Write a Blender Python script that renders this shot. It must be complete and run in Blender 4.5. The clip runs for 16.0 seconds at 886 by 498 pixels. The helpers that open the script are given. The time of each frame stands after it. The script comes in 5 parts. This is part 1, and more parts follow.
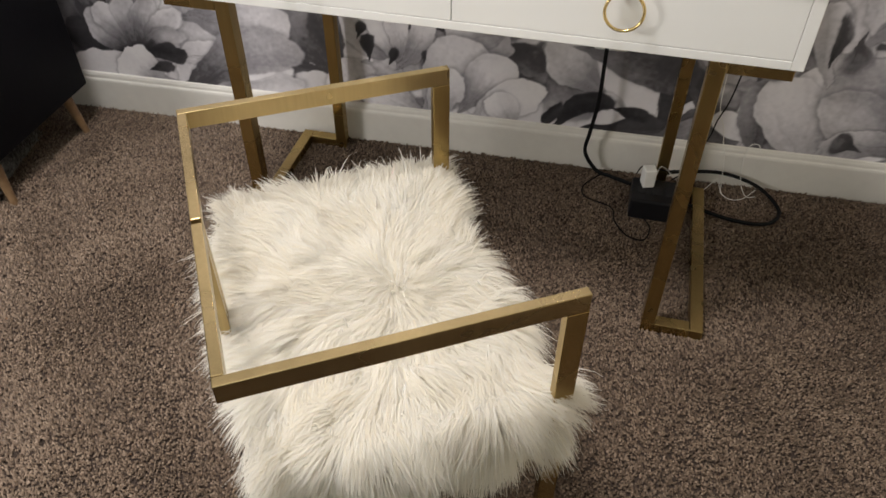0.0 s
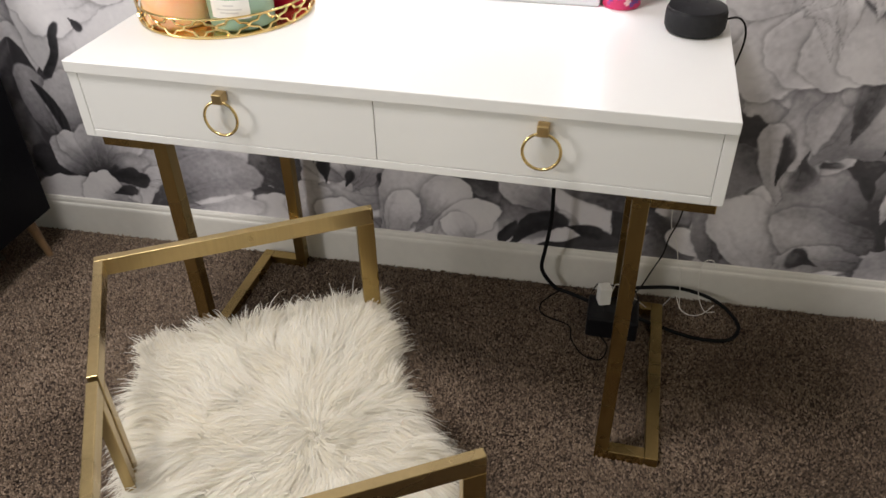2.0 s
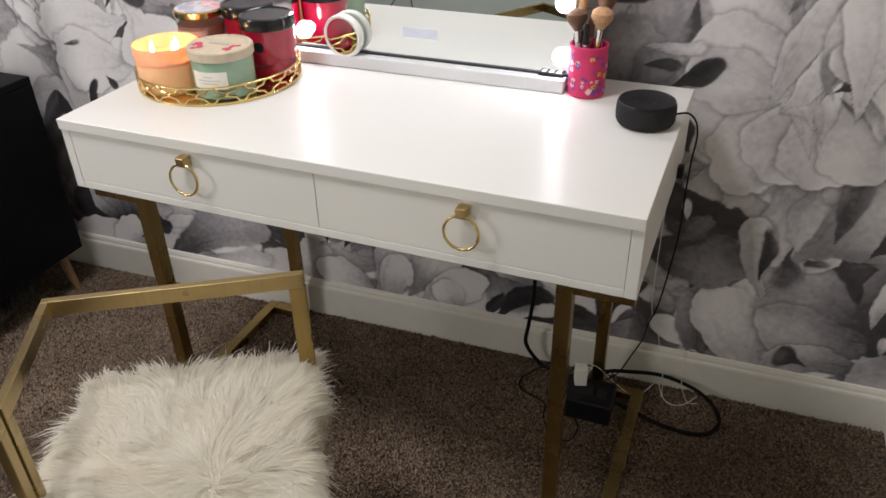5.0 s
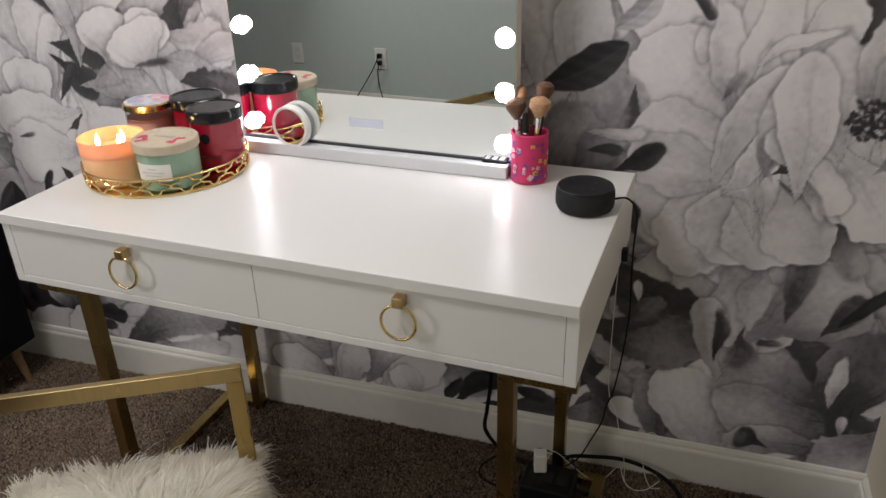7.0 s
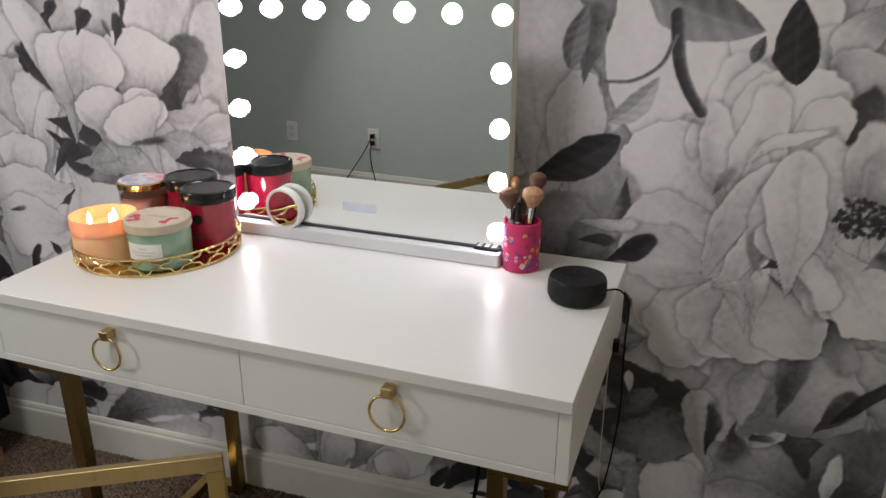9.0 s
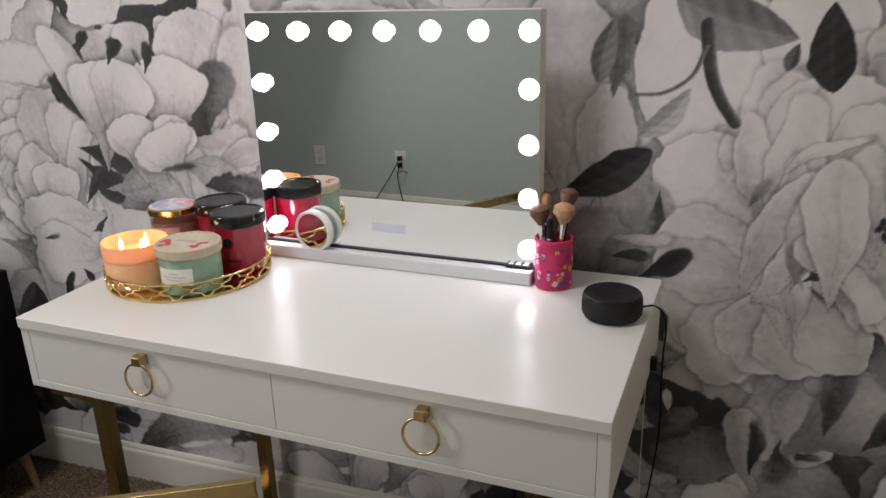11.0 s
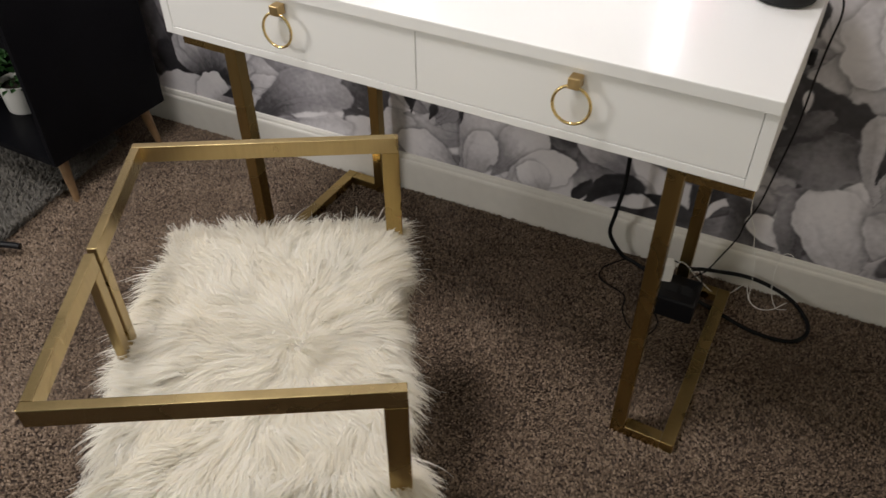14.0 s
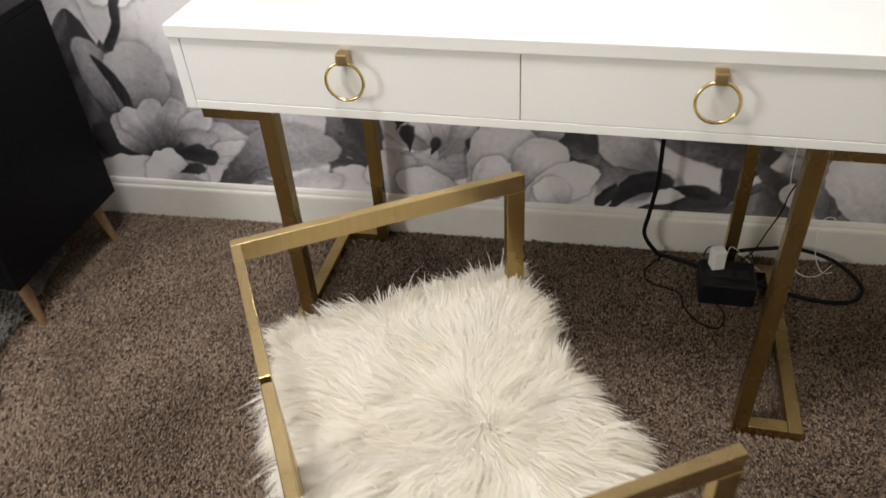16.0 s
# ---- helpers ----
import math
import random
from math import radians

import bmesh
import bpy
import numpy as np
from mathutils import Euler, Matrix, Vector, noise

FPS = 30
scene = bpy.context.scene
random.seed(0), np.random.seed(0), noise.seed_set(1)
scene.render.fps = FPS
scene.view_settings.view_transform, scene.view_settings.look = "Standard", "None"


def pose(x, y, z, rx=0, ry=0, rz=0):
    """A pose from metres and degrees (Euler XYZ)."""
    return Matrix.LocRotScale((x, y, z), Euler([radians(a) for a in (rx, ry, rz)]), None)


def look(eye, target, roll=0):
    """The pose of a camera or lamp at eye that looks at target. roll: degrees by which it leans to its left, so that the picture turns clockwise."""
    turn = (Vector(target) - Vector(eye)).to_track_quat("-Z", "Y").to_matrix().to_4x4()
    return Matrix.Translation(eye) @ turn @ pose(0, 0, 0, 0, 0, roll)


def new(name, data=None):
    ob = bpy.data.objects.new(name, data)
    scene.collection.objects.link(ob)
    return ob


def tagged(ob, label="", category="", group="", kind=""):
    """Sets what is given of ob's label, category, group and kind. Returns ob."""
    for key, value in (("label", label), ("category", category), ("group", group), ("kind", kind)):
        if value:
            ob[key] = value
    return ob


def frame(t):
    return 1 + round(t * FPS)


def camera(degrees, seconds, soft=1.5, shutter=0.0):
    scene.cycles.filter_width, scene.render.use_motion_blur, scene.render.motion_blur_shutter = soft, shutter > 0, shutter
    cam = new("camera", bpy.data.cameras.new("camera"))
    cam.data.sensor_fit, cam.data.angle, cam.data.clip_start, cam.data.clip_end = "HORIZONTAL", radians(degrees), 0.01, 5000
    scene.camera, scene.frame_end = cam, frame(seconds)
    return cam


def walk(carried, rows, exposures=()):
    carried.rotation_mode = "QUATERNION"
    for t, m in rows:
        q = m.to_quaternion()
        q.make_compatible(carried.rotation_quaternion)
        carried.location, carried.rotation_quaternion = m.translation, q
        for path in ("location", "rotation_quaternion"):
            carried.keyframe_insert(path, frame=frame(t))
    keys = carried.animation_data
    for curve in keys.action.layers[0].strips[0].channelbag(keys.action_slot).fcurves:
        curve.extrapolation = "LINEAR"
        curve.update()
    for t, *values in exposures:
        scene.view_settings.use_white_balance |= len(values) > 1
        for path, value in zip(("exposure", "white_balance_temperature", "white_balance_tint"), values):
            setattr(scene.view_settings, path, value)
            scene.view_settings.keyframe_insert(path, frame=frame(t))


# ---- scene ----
cam = camera(59.5, 16.0, shutter=0.3)
PATH = [
    (0, (0.253, -1.066, 1.196), (-0.098, 0.346, -0.176), 0.1),
    (0.5, (0.234, -1.084, 1.215), (-0.054, 0.383, -0.114), -0.2),
    (1, (0.237, -1.1, 1.223), (0.016, 0.417, -0.062), -0.9),
    (1.5, (0.273, -1.056, 1.235), (-0.004, 0.488, -0.006), -1.6),
    (2, (0.357, -0.985, 1.241), (-0.045, 0.569, 0.048), -1.2),
    (2.5, (0.438, -0.949, 1.252), (-0.052, 0.565, 0.04), -0.4),
    (3, (0.469, -0.961, 1.256), (-0.115, 0.53, 0.057), -0.5),
    (3.5, (0.457, -1.005, 1.262), (-0.181, 0.5, 0.11), -1.3),
    (4, (0.484, -1.005, 1.267), (-0.157, 0.521, 0.145), -2.0),
    (4.5, (0.551, -0.963, 1.275), (-0.099, 0.575, 0.175), -1.4),
    (7, (0.664, -0.887, 1.292), (0.018, 0.78, 0.395), -1.6),
    (7.5, (0.663, -0.882, 1.297), (0.022, 0.809, 0.442), -1.6),
    (8, (0.66, -0.878, 1.308), (0.023, 0.837, 0.5), -1.7),
    (8.5, (0.655, -0.877, 1.308), (0.035, 0.863, 0.541), -0.3),
    (9, (0.652, -0.877, 1.307), (0.012, 0.876, 0.589), 0.2),
    (11.3, (0.643, -0.862, 1.297), (-0.075, 0.882, 0.632), -1.8),
    (11.5, (0.643, -0.86, 1.295), (-0.068, 0.864, 0.572), -1.8),
    (12, (0.636, -0.854, 1.262), (0.009, 0.795, 0.319), -1.0),
    (12.5, (0.637, -0.853, 1.246), (0.066, 0.708, 0.134), -0.3),
    (13, (0.629, -0.864, 1.237), (0.075, 0.633, 0.031), 0.2),
    (13.5, (0.612, -0.88, 1.231), (-0.054, 0.523, -0.029), -0.6),
    (14, (0.54, -0.918, 1.229), (-0.181, 0.422, -0.07), -0.1),
    (14.5, (0.475, -0.956, 1.222), (-0.256, 0.367, -0.088), -2.2),
    (15, (0.379, -1.015, 1.199), (-0.233, 0.332, -0.146), -6.6),
    (15.5, (0.306, -1.003, 1.205), (-0.273, 0.395, -0.102), -6.8),
    (16, (0.132, -0.945, 1.183), (-0.274, 0.558, -0.072), -3.9),
]
walk(cam, [(t, look(eye, target, roll)) for t, eye, target, roll in PATH], [(0, -0.48), (1.0, -0.42), (2.0, -0.76), (3.5, -0.95), (4.5, -1.0), (7.0, -1.42), (9.0, -1.52), (11.5, -1.68), (12.0, -1.80), (12.5, -1.60), (13.5, -0.98), (14.5, -0.80), (15, -0.78), (15.5, -0.55), (16, -0.52)])

LAMP_W, FILL_W, BULB_S = 38.0, 48.0, 52.0
FUR_N, TUFTS = 125000, 270000

# ---------------------------------------------------------------- world and lamps
world = bpy.data.worlds.new("world")
scene.world = world
world.use_nodes = True
wbg = world.node_tree.nodes["Background"]
wbg.inputs[0].default_value = (0.8, 0.85, 1.0, 1)
wbg.inputs[1].default_value = 0.02


def area_lamp(name, eye, target, size, power, colour):
    data = bpy.data.lights.new(name, "AREA")
    data.shape, data.size, data.energy, data.color = "DISK", size, power, colour
    ob = new(name, data)
    ob.matrix_world = look(eye, target)
    return ob


area_lamp("bedside_lamp_light", (-1.9, -1.45, 1.35), (-0.1, -0.1, 0.5), 0.62, LAMP_W, (1.0, 0.945, 0.895))
# unseen overhead fill, added to brighten the floor towards the right
area_lamp("overhead_fill_light", (-0.45, -0.50, 2.36), (-0.2, -0.5, 0), 0.5, FILL_W, (1.0, 0.955, 0.925))


# ---------------------------------------------------------------- materials
class Nodes:
    """A node material with a Principled shader."""

    def __init__(self, name):
        self.mat = bpy.data.materials.new(name)
        self.mat.use_nodes = True
        self.t = self.mat.node_tree
        self.p = self.t.nodes["Principled BSDF"]
        self.out = self.t.nodes["Material Output"]

    def add(self, kind, **props):
        n = self.t.nodes.new(kind)
        for k, v in props.items():
            setattr(n, k, v)
        return n

    def link(self, a, b):
        self.t.links.new(a, b)

    def coords(self):
        return self.add("ShaderNodeTexCoord").outputs["Object"]

    def noise(self, scale, detail=4, rough=0.55, vec=None, stretch=None):
        n = self.add("ShaderNodeTexNoise")
        n.inputs["Scale"].default_value, n.inputs["Detail"].default_value = scale, detail
        n.inputs["Roughness"].default_value = rough
        v = vec or self.coords()
        if stretch:
            m = self.add("ShaderNodeMapping")
            m.inputs["Scale"].default_value = stretch
            self.link(v, m.inputs[0])
            v = m.outputs[0]
        self.link(v, n.inputs["Vector"])
        return n.outputs["Fac"]

    def ramp(self, fac, *stops):
        r = self.add("ShaderNodeValToRGB")
        e = r.color_ramp.elements
        while len(e) < len(stops):
            e.new(0.5)
        for el, (pos, col) in zip(e, stops):
            el.position, el.color = pos, (*col, 1) if len(col) == 3 else col
        self.link(fac, r.inputs[0])
        return r.outputs[0]

    def mix(self, fac, a, b, blend="MIX"):
        m = self.add("ShaderNodeMix", data_type="RGBA", blend_type=blend)
        for sock, val in ((m.inputs[0], fac), (m.inputs[6], a), (m.inputs[7], b)):
            if isinstance(val, (int, float)):
                sock.default_value = val
            elif isinstance(val, tuple):
                sock.default_value = (*val, 1)
            else:
                self.link(val, sock)
        return m.outputs[2]

    def bump(self, height, strength, dist):
        b = self.add("ShaderNodeBump")
        b.inputs["Strength"].default_value, b.inputs["Distance"].default_value = strength, dist
        self.link(height, b.inputs["Height"])
        self.link(b.outputs[0], self.p.inputs["Normal"])

    def set(self, colour=None, rough=None, metal=None, **more):
        for key, val in (("Base Color", colour), ("Roughness", rough), ("Metallic", metal), *more.items()):
            if val is None:
                continue
            s = self.p.inputs[key]
            if isinstance(val, tuple):
                s.default_value = (*val, 1) if len(val) == 3 and len(s.default_value) == 4 else val
            elif isinstance(val, (int, float)):
                s.default_value = val
            else:
                self.link(val, s)
        return self.mat


def shade(c, k):
    return tuple(min(1, x * k) for x in c)


def plain(name, colour, rough=0.5, metal=0.0, grain=60, vary=0.12, bump=0.0, **more):
    """A surface with faint mottling at two scales, uneven gloss and an optional fine relief."""
    m = Nodes(name)
    a, b = m.noise(grain), m.noise(grain / 9, 3)
    f = m.mix(0.5, a, b)
    col = m.ramp(f, (0.3, shade(colour, 1 - vary)), (0.7, shade(colour, 1 + vary)))
    g = m.ramp(b, (0.3, (rough * 0.85,) * 3), (0.75, (min(1, rough * 1.2),) * 3))
    if bump:
        m.bump(a, bump, 0.002)
    return m.set(col, g, metal, **more)


def gold_material(name, colour, rough):
    m = Nodes(name)
    brushed = m.noise(160, 3, 0.6, stretch=(1, 1, 0.06))
    big = m.noise(7, 3)
    col = m.ramp(m.mix(0.6, brushed, big), (0.3, shade(colour, 0.86)), (0.7, shade(colour, 1.1)))
    r = m.ramp(big, (0.3, (rough * 0.8,) * 3), (0.7, (rough * 1.25,) * 3))
    m.bump(brushed, 0.08, 0.001)
    return m.set(col, r, 1.0)


GOLD = gold_material("brushed_gold_paint", (0.42, 0.305, 0.125), 0.27)
GOLD_LIGHT = gold_material("champagne_gold_paint", (0.44, 0.335, 0.165), 0.27)
BRASS = gold_material("polished_brass", (0.80, 0.60, 0.27), 0.22)


def lacquer():
    m = Nodes("white_satin_lacquer")
    fine, big = m.noise(220, 2), m.noise(2.5, 1)
    col = m.ramp(big, (0.0, (0.76, 0.755, 0.745)), (1.0, (0.80, 0.795, 0.785)))
    m.bump(fine, 0.004, 0.001)
    return m.set(col, 0.275)


LACQUER = lacquer()
WHITE_PAINT = plain("white_trim_paint", (0.72, 0.70, 0.66), 0.45, grain=40, vary=0.05, bump=0.05)
WALL_PAINT = plain("greige_wall_paint", (0.53, 0.60, 0.58), 0.85, grain=180, vary=0.05, bump=0.12)
RIGHT_PAINT = plain("cream_wall_paint", (0.62, 0.57, 0.46), 0.85, grain=180, vary=0.05, bump=0.12)
CEIL_PAINT = plain("ceiling_paint", (0.75, 0.74, 0.72), 0.9, grain=120, vary=0.04, bump=0.15)
BLACK_LAM = plain("black_wood_laminate", (0.0045, 0.0045, 0.006), 0.42, grain=90, vary=0.3, bump=0.03, **{"Specular IOR Level": 0.08})
BLACK_PLASTIC = plain("black_plastic", (0.007, 0.007, 0.009), 0.42, vary=0.2, **{"Specular IOR Level": 0.3})
BLACK_FABRIC = plain("black_speaker_cloth", (0.010, 0.010, 0.012), 0.9, grain=900, vary=0.5, bump=0.4)
BLACK_LID = plain("glossy_black_lid", (0.008, 0.008, 0.010), 0.18, vary=0.2)
CORD = plain("black_cord", (0.004, 0.004, 0.005), 0.6, vary=0.2, **{"Specular IOR Level": 0.2})
WHITE_CORD = plain("white_cord", (0.72, 0.71, 0.68), 0.4, vary=0.05)
WHITE_PLASTIC = plain("white_plastic", (0.80, 0.80, 0.78), 0.35, vary=0.04)
OAK = plain("tapered_leg_wood", (0.22, 0.135, 0.07), 0.5, grain=60, vary=0.25)
SILVER_BASE = plain("pale_grey_mirror_base", (0.70, 0.71, 0.74), 0.35, grain=200, vary=0.04)
DARK_LINE = plain("dark_gasket", (0.03, 0.03, 0.035), 0.6)
PAPER = plain("label_paper", (0.78, 0.76, 0.72), 0.75, vary=0.05)
PALE_INK = plain("pale_grey_ink", (0.60, 0.58, 0.56), 0.8, vary=0.05)
GREY_INK = plain("grey_ink", (0.42, 0.40, 0.38), 0.8, vary=0.05)
WOOD_LID = plain("pale_wood_lid", (0.58, 0.49, 0.37), 0.6, grain=50, vary=0.18)
PINK_INK = plain("pink_ink", (0.55, 0.07, 0.11), 0.7)
MINT_WAX = plain("mint_glass", (0.26, 0.40, 0.29), 0.16, vary=0.08, **{"Coat Weight": 0.5})
RED_GLASS = plain("crimson_candle_glass", (0.36, 0.004, 0.030), 0.10, vary=0.15, **{"Coat Weight": 0.7})
POT_WHITE = plain("white_ceramic", (0.72, 0.71, 0.69), 0.35, vary=0.05)
LEAF = plain("plant_leaf", (0.045, 0.14, 0.035), 0.5, grain=40, vary=0.4)
SOIL = plain("soil", (0.03, 0.02, 0.015), 0.95, grain=120, vary=0.4, bump=0.6)
PINK_CLOTH = plain("pink_fabric", (0.62, 0.035, 0.14), 0.75, grain=300, vary=0.15, bump=0.2)
PURPLE = plain("purple_print", (0.16, 0.07, 0.30), 0.8)
YELLOW = plain("yellow_print", (0.75, 0.42, 0.08), 0.8)
PALE_PINK = plain("pale_pink_print", (0.78, 0.50, 0.52), 0.8)
BRISTLE_TAN = plain("tan_bristle", (0.42, 0.24, 0.13), 0.8, grain=300, vary=0.35, bump=0.5)
BRISTLE_DARK = plain("brown_bristle", (0.13, 0.065, 0.04), 0.8, grain=300, vary=0.35, bump=0.5)
SILVER = plain("silver_ferrule", (0.75, 0.74, 0.72), 0.22, 1.0, vary=0.05)
BLUE_LABEL = plain("blue_bottle_label", (0.045, 0.04, 0.28), 0.4)
CYAN_CAP = plain("sky_blue_cap", (0.05, 0.35, 0.70), 0.4)


def wax_material():
    m = Nodes("peach_wax")
    n = m.noise(30, 4)
    col = m.ramp(n, (0.3, (0.88, 0.50, 0.25)), (0.7, (0.93, 0.60, 0.36)))
    m.p.subsurface_method = "RANDOM_WALK"
    return m.set(col, 0.45, **{"Subsurface Weight": 0.6, "Subsurface Radius": (0.03, 0.015, 0.006), "Subsurface Scale": 0.6})


PEACH_WAX = wax_material()


def glass_material(name, colour, rough=0.02):
    m = Nodes(name)
    n = m.noise(14, 2)
    col = m.ramp(n, (0.3, shade(colour, 0.97)), (0.7, colour))
    return m.set(col, rough, **{"Transmission Weight": 1.0, "IOR": 1.45})


CLEAR = glass_material("clear_glass", (0.95, 0.96, 0.96))


def frosted_material():
    """Thin frosted tinted glass that lets the flame's light through."""
    m = Nodes("peach_frosted_glass")
    col = m.ramp(m.noise(20, 3), (0.3, (0.90, 0.62, 0.47)), (0.7, (0.94, 0.70, 0.56)))
    m.set(col, 0.22)
    tr = m.add("ShaderNodeBsdfTranslucent")
    m.link(col, tr.inputs[0])
    mx = m.add("ShaderNodeMixShader")
    mx.inputs[0].default_value = 0.55
    m.link(m.p.outputs[0], mx.inputs[1])
    m.link(tr.outputs[0], mx.inputs[2])
    m.link(mx.outputs[0], m.out.inputs[0])
    return m.mat


PEACH_GLASS = frosted_material()


def mirror_material():
    m = Nodes("mirror_silver")
    n = m.noise(3, 3)
    return m.set(m.ramp(n, (0.3, (0.86, 0.89, 0.88)), (0.7, (0.89, 0.91, 0.90))), 0.004, 1.0)


MIRROR = mirror_material()


def glow(name, colour, strength):
    m = Nodes(name)
    return m.set(colour, 0.4, **{"Emission Color": colour, "Emission Strength": strength})


BULB = glow("lit_bulb_glass", (0.95, 0.945, 1.0), BULB_S)
FLAME = glow("candle_flame", (1.0, 0.62, 0.24), 170.0)


def carpet_base():
    m = Nodes("brown_carpet_backing")
    a, b = m.noise(260, 3), m.noise(9, 4)
    col = m.ramp(m.mix(0.35, a, b), (0.30, (0.038, 0.026, 0.020)), (0.55, (0.082, 0.058, 0.046)), (0.75, (0.16, 0.118, 0.095)))
    m.bump(a, 0.8, 0.006)
    return m.set(col, 0.95)


def tuft_material(name, *stops):
    """Yarn whose tone is the random number stored with each tuft, patched by broad pile shading."""
    m = Nodes(name)
    at = m.add("ShaderNodeAttribute", attribute_name="tone")
    big = m.noise(5, 4, 0.6)
    f = m.mix(0.46, at.outputs["Fac"], big)
    return m.set(m.ramp(f, *stops), 0.9, **{"Sheen Weight": 0.15})


CARPET = carpet_base()
TUFT = tuft_material("brown_carpet_yarn", (0.15, (0.062, 0.042, 0.029)), (0.48, (0.160, 0.110, 0.075)), (0.82, (0.370, 0.280, 0.208)))
RUG_YARN = tuft_material("grey_shag_yarn", (0.1, (0.050, 0.046, 0.040)), (0.5, (0.115, 0.105, 0.092)), (0.9, (0.22, 0.205, 0.18)))


def fur_material():
    m = Nodes("white_sheepskin_wool")
    at = m.add("ShaderNodeAttribute", attribute_name="tone")
    big = m.noise(9, 4, 0.6)
    f = m.mix(0.45, at.outputs["Fac"], big)
    col = m.ramp(f, (0.2, (0.945, 0.905, 0.815)), (0.5, (0.97, 0.95, 0.90)), (0.8, (0.98, 0.975, 0.955)))
    m.set(col, 0.55)
    tr = m.add("ShaderNodeBsdfTranslucent")
    m.link(col, tr.inputs[0])
    mx = m.add("ShaderNodeMixShader")
    mx.inputs[0].default_value = 0.70
    m.link(m.p.outputs[0], mx.inputs[1])
    m.link(tr.outputs[0], mx.inputs[2])
    m.link(mx.outputs[0], m.out.inputs[0])
    return m.mat


FUR = fur_material()
FUR_SKIN = plain("sheepskin_hide", (0.90, 0.87, 0.80), 0.85, grain=120, vary=0.15, bump=0.5)


def mural_material():
    """Printed paper: the grey value of the print is stored with the sheet."""
    m = Nodes("floral_mural_paper")
    at = m.add("ShaderNodeAttribute", attribute_name="ink")
    wash = m.noise(16, 6, 0.66)
    grain = m.noise(110, 4, 0.7)
    tone = m.mix(0.10, at.outputs["Fac"], wash, "OVERLAY")
    tone = m.mix(0.07, tone, grain, "OVERLAY")
    col = m.ramp(tone, (0.0, (0.013, 0.013, 0.017)), (0.25, (0.075, 0.071, 0.080)), (0.5, (0.32, 0.307, 0.337)), (0.78, (0.76, 0.738, 0.78)), (1.0, (0.90, 0.88, 0.905)))
    m.bump(grain, 0.03, 0.0005)
    return m.set(col, 0.6)


MURAL = mural_material()


# ---------------------------------------------------------------- mesh helpers
def mesh_from(bm, name, material, smooth=False):
    me = bpy.data.meshes.new(name)
    bmesh.ops.recalc_face_normals(bm, faces=bm.faces[:])
    bm.to_mesh(me)
    bm.free()
    me.materials.append(material)
    if smooth:
        for p in me.polygons:
            p.use_smooth = True
        me.set_sharp_from_angle(angle=radians(38))
    return me


def part(name, bm, material, parent=None, label="", smooth=False):
    ob = new(name, mesh_from(bm, name, material, smooth))
    if parent:
        ob.parent = parent
    return tagged(ob, label)


def thing(name, x, y, z, rz, label, category, group="", kind=""):
    ob = new(name)
    ob.empty_display_size = 0.05
    ob.matrix_world = pose(x, y, z, 0, 0, rz)
    return tagged(ob, label, category, group, kind)


def box(x0, x1, y0, y1, z0, z1, bevel=0.0, seg=2, bm=None):
    b = bmesh.new()
    bmesh.ops.create_cube(b, size=1)
    for v in b.verts:
        v.co = Vector((x0 + (v.co.x + 0.5) * (x1 - x0), y0 + (v.co.y + 0.5) * (y1 - y0), z0 + (v.co.z + 0.5) * (z1 - z0)))
    if bevel:
        bmesh.ops.bevel(b, geom=b.edges[:], offset=bevel, segments=seg, affect="EDGES", profile=0.5)
    if bm is None:
        return b
    me = bpy.data.meshes.new("tmp")
    b.to_mesh(me)
    b.free()
    bm.from_mesh(me)
    bpy.data.meshes.remove(me)
    return bm


def lathe(profile, n=40, cx=0.0, cy=0.0, cz=0.0, bm=None):
    """A turned body: profile is a run of (radius, height)."""
    bm = bm or bmesh.new()
    rings = []
    for r, z in profile:
        if r < 1e-6:
            rings.append([bm.verts.new((cx, cy, cz + z))])
        else:
            rings.append([bm.verts.new((cx + r * math.cos(2 * math.pi * i / n), cy + r * math.sin(2 * math.pi * i / n), cz + z)) for i in range(n)])
    for a, b in zip(rings, rings[1:]):
        for i in range(n):
            j = (i + 1) % n
            if len(a) == 1 and len(b) == 1:
                continue
            if len(a) == 1:
                bm.faces.new((a[0], b[i], b[j]))
            elif len(b) == 1:
                bm.faces.new((a[i], a[j], b[0]))
            else:
                bm.faces.new((a[i], a[j], b[j], b[i]))
    return bm


def smooth_path(points, n=8):
    """A Catmull-Rom curve through the points."""
    ps = [Vector(p) for p in points]
    ps = [ps[0] * 2 - ps[1]] + ps + [ps[-1] * 2 - ps[-2]]
    out = []
    for a, b, c, d in zip(ps, ps[1:], ps[2:], ps[3:]):
        for i in range(n):
            t = i / n
            out.append(0.5 * ((2 * b) + (c - a) * t + (2 * a - 5 * b + 4 * c - d) * t * t + (3 * b - a - 3 * c + d) * t ** 3))
    out.append(ps[-2])
    return out


